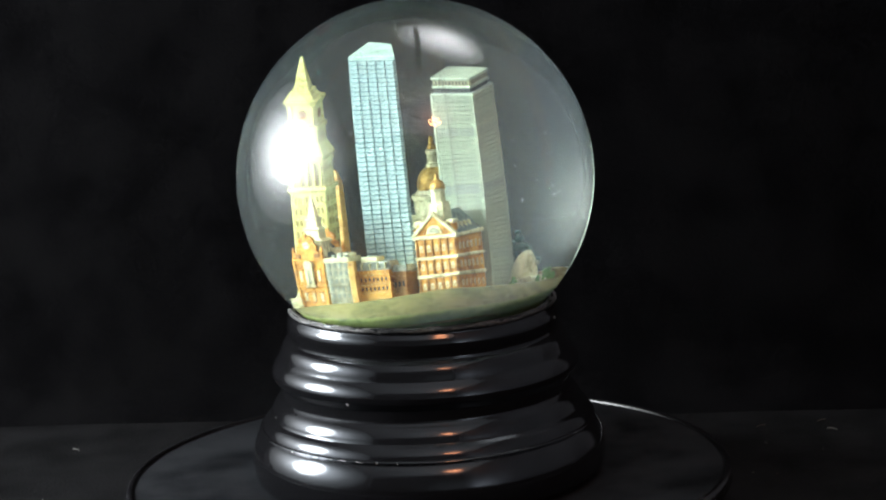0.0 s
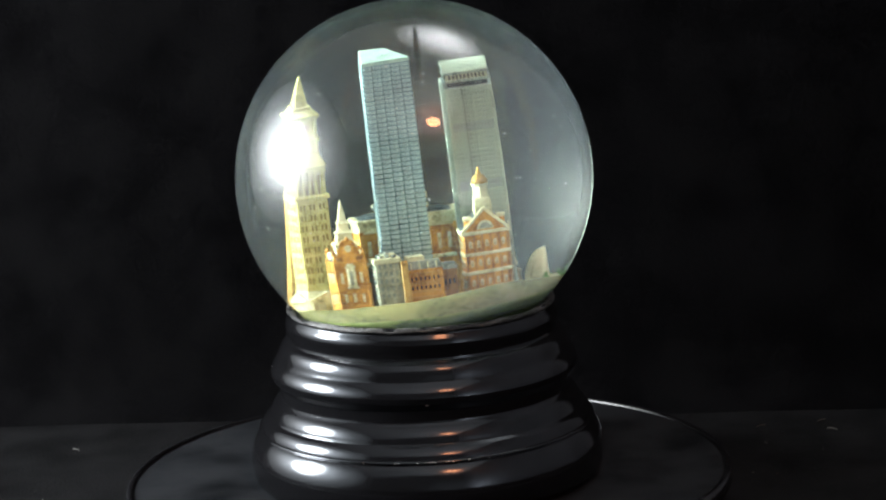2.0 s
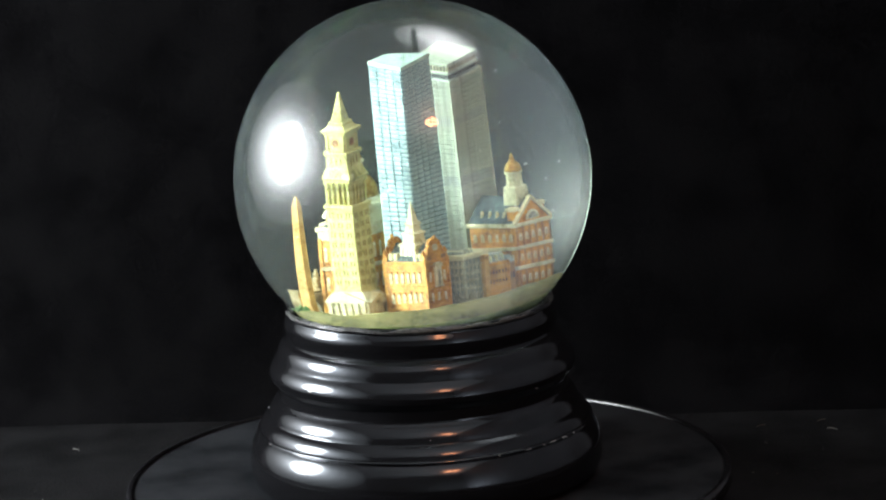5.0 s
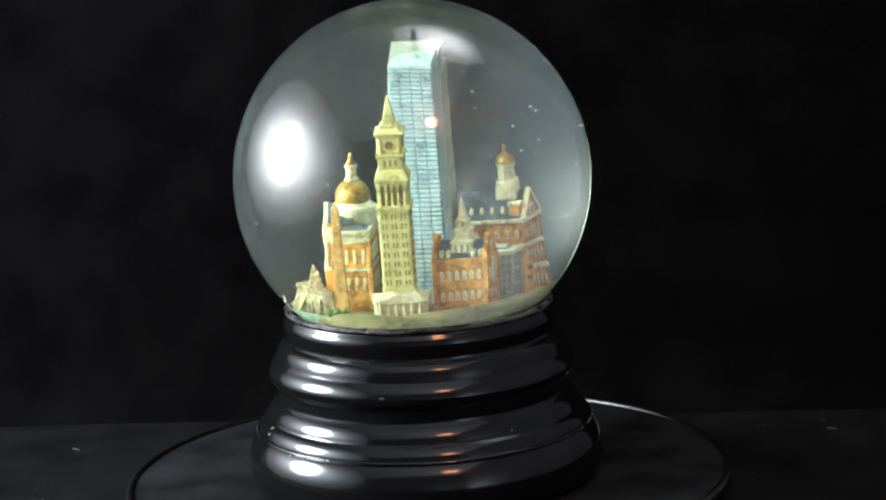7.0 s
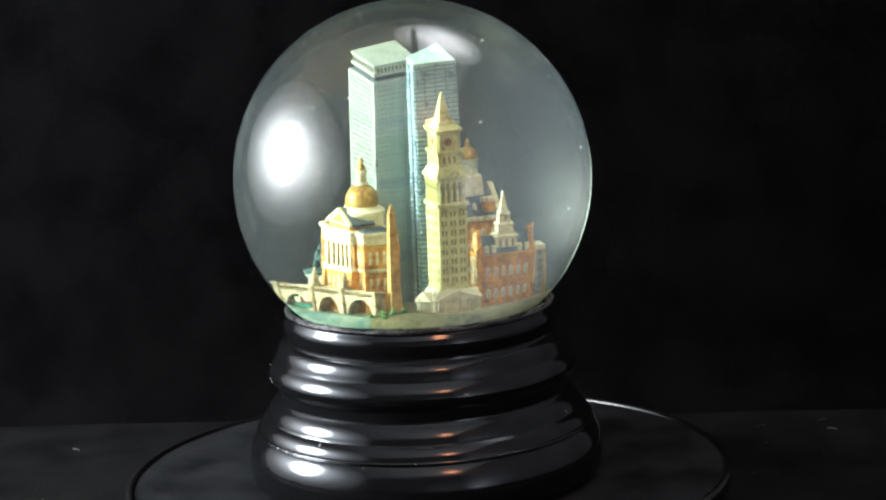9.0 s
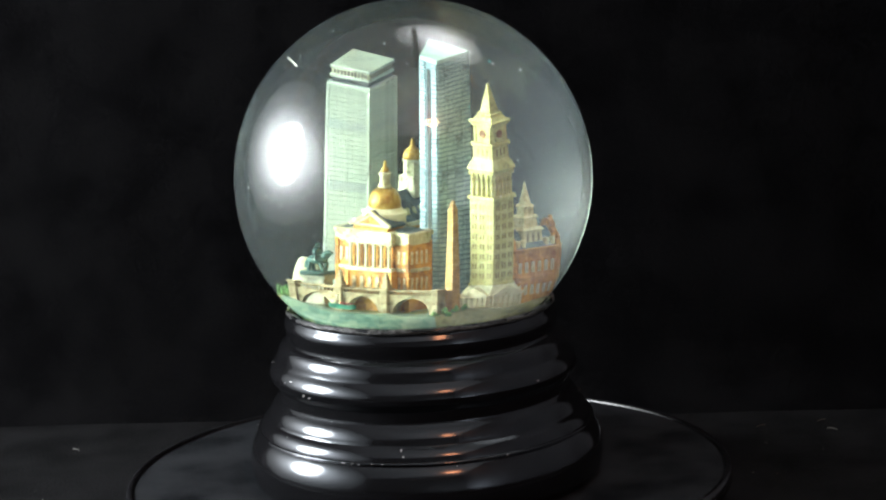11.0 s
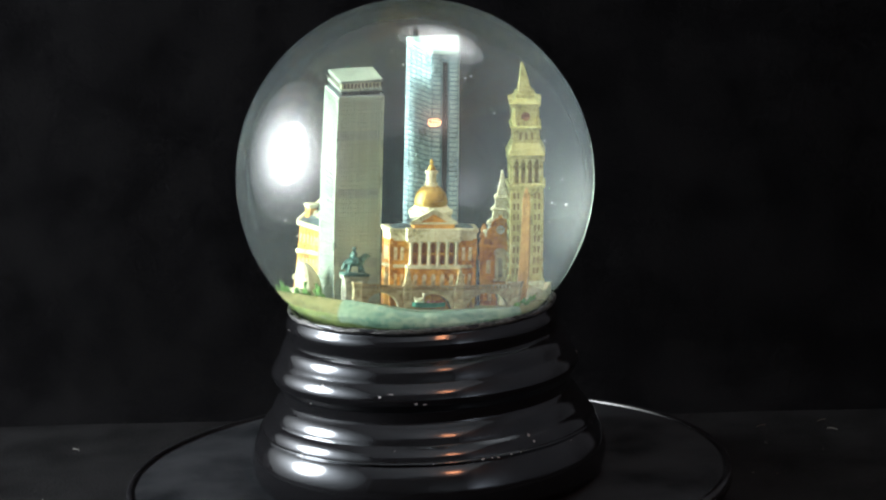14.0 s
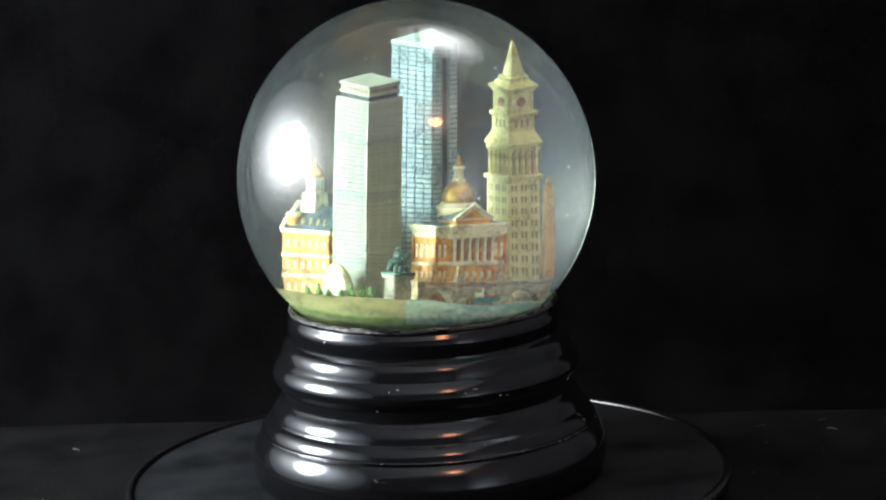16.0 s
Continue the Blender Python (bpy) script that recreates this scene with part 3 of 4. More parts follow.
    for side, (w, dpt) in enumerate(((12.2, 10.2), (10.2, 12.2), (12.2, 10.2), (10.2, 12.2))):
        turn = mm(0, 0, 0, side * 90)
        bm = bmesh.new()
        slab_outline(bm, [(-w * 0.46, 1.8), (w * 0.46, 1.8), (w * 0.46, 2.3), (0, 4.5), (-w * 0.46, 2.3)], -dpt / 2 - 0.7, -dpt / 2 + 2.5)
        part("pediment", bm, WHITE, t, "white pediment", turn)
        for k in range(6):
            m = turn @ mm(-w * 0.4 + k * w * 0.16, -dpt / 2 - 0.15, -1.6)
            if col is None:
                col = part("column", one(lathe, [(0.38, -2.5), (0.38, 0.3), (0.32, 0.5), (0.30, 3.0), (0.38, 3.5)], 10), WHITE, t, "white column", m, True)
            else:
                again(col, m)


# ---- city: brick hall with stepped gables and a white steeple ----
def gabled_hall(g):
    place = frame_uv(-22.8, -4.6, 60)         # x along the long side
    L, Wd, E = 12.6, 8.0, 11.6
    t = part("gabled_hall", one(box, 0, 0, -3.5, E, L, Wd, 0.2), BRICK, g, "orange brick miniature hall with curved gables and a white steeple", place)
    bm = bmesh.new()
    gable(bm, 0, 0, E - 0.1, E + 4.2, Wd, L - 0.6, 0.15)
    part("roof", bm, ROOF, t, "slate blue roof", mm(0, 0, 0, 90))
    part("cornice", one(box, 0, 0, E - 0.5, E + 0.25, L + 0.5, Wd + 0.5, 0.15), BRICK, t)
    part("string_course", one(box, 0, 0, 5.1, 5.6, L + 0.35, Wd + 0.35, 0.12), BRICK, t)
    a = Wd / 2
    out = [(-a, -3), (a, -3), (a, 11.8), (a - 0.3, 13.2), (a - 1.3, 13.4), (a - 1.5, 14.8), (a - 2.3, 15.4)]
    out += [(2.0 * math.cos(q), 15.2 + 2.0 * math.sin(q)) for q in [math.radians(d) for d in range(15, 166, 15)]]
    out += [(-x, z) for x, z in reversed(out[2:7])]
    for s in (-1, 1):
        end = part("gable_end", one(slab_outline, out, -0.5, 0.6), BRICK, t, "curved stepped brick gable", mm(s * (L / 2 - 0.1), 0, 0, 90 * s))
        bm = bmesh.new()
        lathe(bm, [(0.85, -0.15), (0.85, 0.15)], 16)
        part("round_window", bm, WHITE, end, "white round window", mm(0, -0.55, 14.9, 0, 90))
        part("centre_bay", one(box, 0, -0.75, 5.2, 10.2, 2.2, 0.9, 0.15), WHITE, end, "white tall centre window")
        part("bay_cap", one(slab_outline, [(-1.3, 10.1), (1.3, 10.1), (1.2, 10.7), (0.6, 11.3), (-0.6, 11.3), (-1.2, 10.7)], -1.35, -0.3), WHITE, end)
        part("bay_sill", one(box, 0, -0.85, 4.9, 5.4, 2.9, 1.0, 0.12), WHITE, end)
        part("bay_glass", one(box, 0, -1.15, 5.9, 9.4, 0.9, 0.2, 0.06), STONE_GREY, end, "grey window glass")
        for sx in (-1, 1):
            part("window", one(box, sx * 2.35, -0.52, 6.4, 9.0, 0.8, 0.3, 0.1), PANE_CREAM, end, "cream window")
            part("window_hood", one(box, sx * 2.35, -0.6, 9.0, 9.5, 1.4, 0.5, 0.12), BRICK, end)
            part("pilaster", one(box, sx * 3.7, -0.6, -2, 12.2, 0.7, 0.5, 0.12), BRICK, end)
            part("scroll", one(box, sx * 2.5, -0.55, 12.0, 13.0, 1.5, 0.4, 0.15), BRICK_DARK, end)
            part("finial", one(lathe, [(0.5, 13.2), (0.55, 13.7), (0.3, 14.2), (0.1, 14.6)], 8, sx * 3.6, 0), BRICK, end)
        part("keystone", one(box, 0, -0.6, 16.6, 17.7, 0.8, 0.6, 0.15), BRICK, end)
        for k in range(3):
            part("window", one(box, -2.2 + 2.2 * k, -0.52, 1.2, 3.5, 0.8, 0.3, 0.1), PANE_CREAM, end, "cream window")
            part("window_hood", one(box, -2.2 + 2.2 * k, -0.6, 3.5, 3.95, 1.4, 0.5, 0.12), BRICK, end)
        part("band", one(box, 0, -0.6, 4.8, 5.5, Wd + 0.2, 0.55, 0.12), BRICK, end)
        part("band", one(box, 0, -0.6, 11.2, 11.9, Wd + 0.2, 0.6, 0.12), BRICK, end)
    w = None
    for s in (-1, 1):
        for r in range(2):
            for k in range(6):
                m = mm(0, 0, 0, 0 if s < 0 else 180) @ mm(-4.6 + k * 1.84, -Wd / 2, 1.0 + r * 5.3)
                if w is None:
                    w = part("window", one(slab_outline, [(-0.45, 0.2), (0.45, 0.2), (0.45, 2.2), (0.25, 2.6), (-0.25, 2.6), (-0.45, 2.2)], -0.22, 0.16), WHITE, t, "cream window", m)
                    slit = part("window_slit", one(box, 0, -0.22, 0.4, 2.2, 0.10, 0.12, 0.03), BRICK_DARK, t, "brown slit between the lights", m)
                    hood = part("window_hood", one(box, 0, -0.2, 2.6, 2.95, 1.1, 0.5, 0.1), BRICK, t, "", m)
                else:
                    again(w, m)
                    again(slit, m)
                    again(hood, m)
        for k in range(4):
            part("dormer", one(box, (-5.0, -3.3, 3.0, 4.7)[k], s * 3.0, 11.9, 13.7, 1.1, 1.5, 0.3), WHITE, t, "white dormer")
    for name, z0, z1, w0, w1 in (("steeple_base", 12.4, 15.6, 5.4, 5.0), ("steeple_cornice", 15.4, 16.1, 5.8, 5.0), ("steeple_stage", 16.0, 18.2, 3.9, 3.5), ("steeple_cornice", 18.0, 18.6, 4.3, 3.7),
                                 ("steeple_stage", 18.5, 20.5, 2.8, 2.5), ("steeple_cornice", 20.3, 20.9, 3.1, 2.6), ("spire", 20.8, 25.7, 2.0, 0.4)):
        part(name, one(box, -0.2, 0, z0, z1, w0, w0, 0.2, (w1, w1)), WHITE, t, "white steeple stage")
    o = None
    for side in range(4):
        for k in range(3):
            m = mm(-0.2, 0, 0, side * 90) @ mm(-1.5 + 1.5 * k, -2.62, 13.0)
            if o is None:
                o = part("louvre", one(box, 0, 0, 0, 1.9, 0.6, 0.2, 0.06), STONE_GREY, t, "grey opening", m)
            else:
                again(o, m)


# ---- city: market hall with a cupola ----
def market_hall(g):
    place = frame_uv(3.25, -24.2, -23.5)        # x along the gable front, -y outwards, +y back
    Wd, L, E = 10.8, 13.4, 15.0
    t = part("market_hall", one(box, 0, L / 2, -3, E, Wd, L, 0.2), BRICK, g, "orange brick miniature market hall with a grey roof and white cupola", place)
    bm = bmesh.new()
    gable(bm, 0, L / 2, E, E + 5.2, Wd, L - 0.3, 0.35)
    part("roof", bm, ROOF, t, "slate grey roof")
    for name, z0, z1, o in (("white_band", 4.9, 5.8, 0.55), ("white_band", 9.4, 10.2, 0.45), ("eave_cornice", 14.4, 15.3, 0.9)):
        part(name, one(box, 0, L / 2, z0, z1, Wd + o, L + o, 0.2), WHITE, t, "white band")
    part("tympanum", one(slab_outline, [(-Wd / 2 + 0.3, E), (Wd / 2 - 0.3, E), (0, E + 5.0)], -0.25, 0.3), BRICK, t)
    for s in (-1, 1):
        ln = math.hypot(Wd / 2 + 0.3, 5.3)
        part("raking_cornice", one(box, 0, 0, -0.35, 0.4, ln, 1.0, 0.15), WHITE, t, "white sloping cornice", mm(s * (Wd / 4 + 0.1), -0.1, E + 2.75, 0, 0, s * math.degrees(math.atan2(5.3, Wd / 2 + 0.3))))
    bm = bmesh.new()
    slab_outline(bm, [(2.0 * math.cos(math.radians(q)), 15.6 + 2.0 * math.sin(math.radians(q))) for q in range(0, 181, 15)], -0.55, 0.2)
    fan = part("fan_window", bm, WHITE, t, "white half-round window")
    part("fan_glass", one(slab_outline, [(1.3 * math.cos(math.radians(q)), 15.8 + 1.3 * math.sin(math.radians(q))) for q in range(0, 181, 20)], -0.66, -0.5), STONE_GREY, fan)
    w = None
    for r, z in enumerate((1.6, 6.4, 10.9)):
        for k in range(5):
            m = mm(-3.9 + k * 1.95, 0, z)
            if w is None:
                w = part("window", one(slab_outline, [(-0.4, 0.5), (0.4, 0.5), (0.4, 1.7), (0.22, 2.1), (-0.22, 2.1), (-0.4, 1.7)], -0.15, 0.15), PANE_CREAM, t, "cream arched window", m)
                dark = part("window_slit", one(box, 0, -0.16, 0.7, 1.8, 0.13, 0.1, 0.03), BRICK_DARK, t, "brown slit between the lights", m)
            else:
                again(w, m)
                again(dark, m)
        for s in (-1, 1):
            for k in range(6):
                m = mm(s * Wd / 2, L / 2 - 5.2 + k * 2.08, z, 90 * s)
                again(w, m)
                again(dark, m)
    for z0, z1 in ((-1, 4.9), (5.8, 9.4), (10.2, 14.4)):
        for k in range(6):
            part("pilaster", one(box, -4.95 + k * 1.98, -0.05, z0, z1, 0.35, 0.4, 0.08), BRICK_DARK, t)
    d = None
    for s in (-1, 1):
        for k in range(4):
            m = mm(s * 3.7, 4.4 + k * 2.1, 15.9)
            if d is None:
                d = part("dormer", one(box, 0, 0, -0.5, 1.7, 1.5, 1.2, 0.4, (1.0, 0.7)), WHITE, t, "white dormer", m)
            else:
                again(d, m)
        part("chimney", one(box, s * 3.9, 1.7, 15.3, 18.0, 1.7, 2.4, 0.3), BRICK, t, "brick chimney block")
        part("chimney_cap", one(box, s * 3.9, 1.7, 17.8, 18.6, 2.1, 2.8, 0.25), WHITE, t, "cream chimney cap")
    part("cupola_base", one(box, 0, 3.9, 18.6, 22.6, 4.2, 4.2, 0.25, (3.8, 3.8)), OFFWHITE, t, "white cupola base")
    part("cupola_drum", one(lathe, [(1.75, 22.5), (1.7, 25.2), (2.0, 25.4), (2.0, 25.8), (1.4, 25.9)], 8, 0, 3.9), OFFWHITE, t, "white cupola drum")
    part("cupola_dome", one(lathe, [(1.9, 25.7), (1.85, 26.4), (1.4, 27.3), (0.7, 27.8), (0.4, 28.4), (0.45, 28.8), (0.1, 29.6)], 14, 0, 3.9), GOLD, t, "gilded cupola dome", smooth=True)
    o = None
    for side in range(4):
        part("arch", one(box, 0, 0, 19.6, 21.6, 1.1, 0.2, 0.2), OFFWHITE, t, "", mm(0, 3.9, 0, side * 90) @ mm(0, -2.02, 0))


# ---- city: low terrace of shops ----
def low_terrace(g):
    place = frame_uv(-15.6, -15.8, -25)
    t = part("low_terrace", one(box, -3.4, 0.3, -3, 11.0, 6.2, 7.6, 0.25), STONE_GREY, g, "low grey-green and brick miniature market terrace", place)
    part("stone_cornice", one(box, -3.4, 0.3, 10.6, 11.8, 6.7, 8.1, 0.2), OFFWHITE, t, "greenish white cornice")
    part("upper_block", one(box, -2.6, 1.2, 11.5, 12.6, 3.6, 5.0, 0.2), OFFWHITE, t)
    for k in range(5):
        part("course", one(box, -3.4, 0.3, 1.2 + k * 1.9, 1.5 + k * 1.9, 6.5, 7.9, 0.08), STONE_GREY, t)
    pane = None
    for side, cx, cy, n in ((0, -3.4, -3.52, 4), (-90, -6.52, 0.3, 5)):
        for r in range(5):
            for k in range(n):
                m = mm(cx, cy, 1.75 + r * 1.9, side) @ mm((k - (n - 1) / 2) * 1.35, 0, 0)
                if pane is None:
                    pane = part("stone_window", one(box, 0, 0, 0, 1.1, 0.6, 0.18, 0.06), PALE_SLATE, t, "slate grey window", m)
                else:
                    again(pane, m)
    for k in range(3):
        part("stepped_roof", one(box, -4.6 + k * 1.5, 1.0, 11.6, 12.9 - 0.4 * abs(k - 1), 1.2, 5.6, 0.25), PALE_SLATE, t, "pale slate roof block")
    part("brick_pier", one(box, 0.5, -3.9, -3, 10.8, 1.7, 1.7, 0.2), TAN, t, "orange brick pier")
    part("brick_wing", one(box, 5.2, 0.6, -3, 8.2, 8.2, 7.0, 0.2), BRICK, t, "brown brick shop wing")
    part("brick_wing_end", one(box, 10.6, 1.8, -3, 7.4, 4.6, 6.6, 0.2), BRICK_DARK, t, "brown brick shop wing")
    part("wing_roof", one(box, 5.2, 0.9, 8.0, 10.2, 8.6, 6.8, 0.25, (8.0, 4.6)), PALE_SLATE, t, "pale slate sloping roof")
    part("wing_roof", one(box, 10.6, 2.0, 7.2, 9.0, 5.0, 6.6, 0.25, (4.4, 4.6)), PALE_SLATE, t, "pale slate sloping roof")
    for k in range(4):
        part("roof_rib", one(box, 2.2 + 2.0 * k, -1.0, 8.3, 9.9, 0.35, 3.0, 0.12), OFFWHITE, t, "greenish white roof rib")
        part("wing_window", one(box, 9.0 + 1.0 * k, -1.55, 3.6, 5.0, 0.5, 0.2, 0.06), SLOT, t, "dark shop window")
    part("parapet", one(box, 3.6, 1.8, 10.0, 11.4, 4.2, 4.4, 0.2), OFFWHITE, t)
    for z in (0.9, 2.4, 4.6, 7.0):
        part("ledge", one(box, 5.2, 0.55, z, z + 0.4, 8.5, 7.3, 0.1), TAN, t, "tan ledge")
    w = None
    for r in range(2):
        for k in range(7):
            m = mm(2.0 + k * 1.05, -2.95, 3.1 + r * 2.3)
            if w is None:
                w = part("shop_window", one(box, 0, 0, 0.1, 1.0, 0.42, 0.2, 0.06), SLOT, t, "dark shop window", m)
            else:
                again(w, m)
    for x in (1.3, 9.2):
        part("pier", one(box, x, -2.95, -2, 8.2, 0.6, 0.6, 0.12), BRICK, t)
    part("side_wing", one(box, -4.6, 4.6, -3, 6.2, 3.4, 4.6, 0.25), BRICK_DARK, t, "brown side wing")
    part("green_panel", one(box, -5.0, 4.4, 5.9, 9.6, 3.2, 4.4, 0.25), GREEN_WALL, t, "sea-green wall panel")


# ---- city: domed state building ----
def domed_hall(g):
    place = frame_uv(3.7, 12.2, 156)          # x to the viewer's right of its front, -y outwards
    t = part("domed_hall", one(box, 0, -0.4, -3, 15.2, 19.4, 8.2, 0.25), BRICK, g, "orange brick and white miniature statehouse with a gold dome", place)
    for name, z0, z1, o in (("white_band", 8.6, 9.4, 0.6), ("entablature", 14.9, 16.9, 0.5), ("parapet", 16.7, 17.7, 1.2)):
        part(name, one(box, 0, -0.4, z0, z1, 19.4 + o, 8.2 + o, 0.25), WHITE, t, "white band")
    part("flat_roof", one(box, 0, -0.4, 17.5, 18.2, 18.6, 7.6, 0.2, (15, 5.5)), ROOF, t, "slate grey roof")
    part("portico_base", one(box, 0, -4.7, -3, 8.8, 11.8, 3.0, 0.2), BRICK, t)
    part("portico_floor", one(box, 0, -4.8, 8.5, 9.4, 12.6, 3.6, 0.15), WHITE, t, "white band")
    part("portico_wall", one(box, 0, -4.4, 9.2, 15.2, 11.4, 1.0, 0.1), BRICK, t, "brick portico wall")
    part("portico_entablature", one(box, 0, -4.7, 14.7, 17.9, 12.6, 3.6, 0.25), WHITE, t, "white entablature")
    part("attic", one(box, 0, -2.5, 17.6, 19.0, 9.4, 6.4, 0.2), BRICK, t)
    part("pediment", one(slab_outline, [(-5.0, 18.8), (5.0, 18.8), (5.0, 19.2), (0, 22.0), (-5.0, 19.2)], -5.7, 0.5), WHITE, t, "white pediment")
    part("pediment_field", one(slab_outline, [(-3.0, 19.3), (3.0, 19.3), (0, 21.1)], -5.85, -5.5), BRICK, t)
    for name, y0, y1, up, mat, label in (("raking_cornice", -6.05, -5.2, 0.0, WHITE, "white sloping cornice"), ("pediment_roof", -5.2, 0.4, -0.12, ROOF, "slate grey roof")):
        bm = bmesh.new()
        for s in (-1, 1):
            v = [bm.verts.new(p) for p in ((0, y0, 22.4 + up), (0, y1, 22.4 + up), (s * 5.4, y1, 19.3 + up), (s * 5.4, y0, 19.3 + up), (0, y0, 21.8), (0, y1, 21.8), (s * 5.4, y1, 18.7), (s * 5.4, y0, 18.7))]
            for f in ((0, 1, 2, 3), (7, 6, 5, 4), (0, 3, 7, 4), (1, 5, 6, 2), (3, 2, 6, 7), (0, 4, 5, 1)):
                bm.faces.new([v[i] for i in f])
        part(name, bm, mat, t, label)
    c = w = b = None
    for k in range(6):
        m = mm(-5.2 + k * 2.08, -5.85, 0)
        if c is None:
            c = part("column", one(lathe, [(0.55, 9.2), (0.55, 9.6), (0.42, 9.8), (0.36, 14.2), (0.55, 14.5), (0.55, 14.9)], 12), WHITE, t, "white column", m, True)
        else:
            again(c, m)
    for k in range(5):
        m = mm(-4.16 + k * 2.08, -4.85, 0)
        if w is None:
            w = part("upper_window", one(slab_outline, [(-0.5, 9.6), (0.5, 9.6), (0.5, 11.2), (0.25, 11.7), (-0.25, 11.7), (-0.5, 11.2)], -0.15, 0.15), ARCH_RED, t, "red-brown arched recess", m)
            v = part("attic_window", one(slab_outline, [(-0.5, 12.2), (0.5, 12.2), (0.5, 13.9), (0.25, 14.4), (-0.25, 14.4), (-0.5, 13.9)], -0.15, 0.15), ARCH_RED, t, "red-brown arched recess", m)
            b = part("lower_window", one(slab_outline, [(-0.5, 4.6), (0.5, 4.6), (0.5, 6.7), (0.25, 7.2), (-0.25, 7.2), (-0.5, 6.7)], -0.15, 0.15), PANE_CREAM, t, "cream arched window", mm(-4.16, -6.2, 0))
        else:
            again(w, m)
            again(v, m)
            again(b, mm(-4.16 + k * 2.08, -6.2, 0))
    side = low = None
    spots = [(sx * (7.0 + 1.5 * k), -4.5, 0) for sx in (-1, 1) for k in range(2)] + [(sx * 9.7, -3.2 + 1.8 * k, 90 * sx) for sx in (-1, 1) for k in range(4)] + [(-8 + 2 * k, 3.7, 180) for k in range(9)]
    for x, y, a in spots:
        if side is None:
            side = part("tall_window", one(box, 0, 0, 10.4, 13.4, 0.75, 0.25, 0.1), PANE_CREAM, t, "cream window", mm(x, y, 0, a))
            low = part("low_window", one(box, 0, 0, 4.4, 7.2, 0.75, 0.25, 0.1), PANE_CREAM, t, "cream window", mm(x, y, 0, a))
        else:
            again(side, mm(x, y, 0, a))
            again(low, mm(x, y, 0, a))
    for sx in (-1, 1):
        for sy in (-1, 1):
            part("corner_pilaster", one(box, sx * 9.5, sy * 3.95 - 0.4, -2, 15.4, 1.0, 1.0, 0.15), BRICK, t, "brick corner pilaster")
        part("portico_pier", one(box, sx * 5.9, -5.1, -2, 8.8, 0.9, 2.8, 0.15), BRICK, t, "brick pier")
    part("drum", one(lathe, [(4.6, 17.6), (4.6, 20.4), (4.9, 20.6), (4.9, 21.4), (4.2, 21.7), (3.7, 22.4)], 28), WHITE, t, "white drum")
    part("dome", one(lathe, [(3.45, 22.2), (3.65, 23.0), (3.6, 24.0), (3.2, 25.2), (2.4, 26.2), (1.3, 26.9), (0.3, 27.1)], 32), GOLD, t, "gold dome", smooth=True)
    part("lantern", one(lathe, [(1.5, 26.7), (1.5, 27.3), (1.15, 27.5), (1.1, 29.4), (1.4, 29.6), (1.4, 30.1), (0.8, 30.3)], 12), WHITE, t, "white lantern")
    part("finial", one(lathe, [(0.85, 30.1), (0.95, 30.6), (0.6, 31.2), (0.35, 31.5), (0.5, 32.0), (0.35, 32.5), (0.1, 32.9)], 12), GOLD, t, "gilded finial", smooth=True)


# ---- city: small works ----
def obelisk(g):
    place = frame_uv(-14.7, 23.4, 62)
    bm = bmesh.new()
    loft(bm, [rect(0, 0, 3.1, 3.1, -3, 0.15), rect(0, 0, 2.9, 2.9, 1, 0.15), rect(0, 0, 1.75, 1.75, 24.3, 0.12), rect(0, 0, 0.4, 0.4, 26.6, 0.05)])
    wobble(bm, 0.06, 3)
    part("obelisk", bm, TAN, g, "tapering tan stone miniature obelisk", place)


def bandshell(g):
    place = frame_uv(21.8, -8.3, 69)            # -y outwards
    bm = bmesh.new()
    n = 16
    rings = []
    for i in range(9):
        q = math.radians(90 * i / 8)
        r, y = math.cos(q), math.sin(q)
        rings.append([(4.0 * max(r, 0.02) * math.cos(math.radians(a)), -1.8 + 5.0 * y, 1.4 + 7.2 * max(r, 0.02) * math.sin(math.radians(a))) for a in range(0, 181, 12)])
    loft(bm, rings, True, True)
    t = part("bandshell", bm, OFFWHITE, g, "white half-dome miniature bandshell", place, True)
    part("shell_recess", one(slab_outline, [(3.2 * math.cos(math.radians(a)), 1.5 + 6.0 * math.sin(math.radians(a))) for a in range(0, 181, 12)], -1.87, -1.75), WHITE, t, "pale shell mouth")
    part("stage", one(box, 0, -1.2, -2.5, 1.9, 8.0, 6.6, 0.25), OFFWHITE, t, "white stage block")


def clump(g, x, y, r, h):
    """A small bush of many leaf clumps."""
    bm = bmesh.new()
    for k in range(26):
        a, q = random.uniform(0, 6.283), random.random() ** 0.6
        z = random.uniform(0.1, 1.0) * h
        s = (1 - 0.88 * z / h) * r * q
        m = Matrix.Translation((s * math.cos(a), s * math.sin(a), z)) @ Euler((random.random() * 3, random.random() * 3, 0)).to_matrix().to_4x4()
        bmesh.ops.create_icosphere(bm, subdivisions=1, radius=random.uniform(0.25, 0.5) * min(1, r), matrix=m)
    wobble(bm, 0.12, 0.4)
    part("bush", bm, BUSH, g, "green painted resin bush", CITY @ mm(x, y, ground_h(x, y) - 0.2))


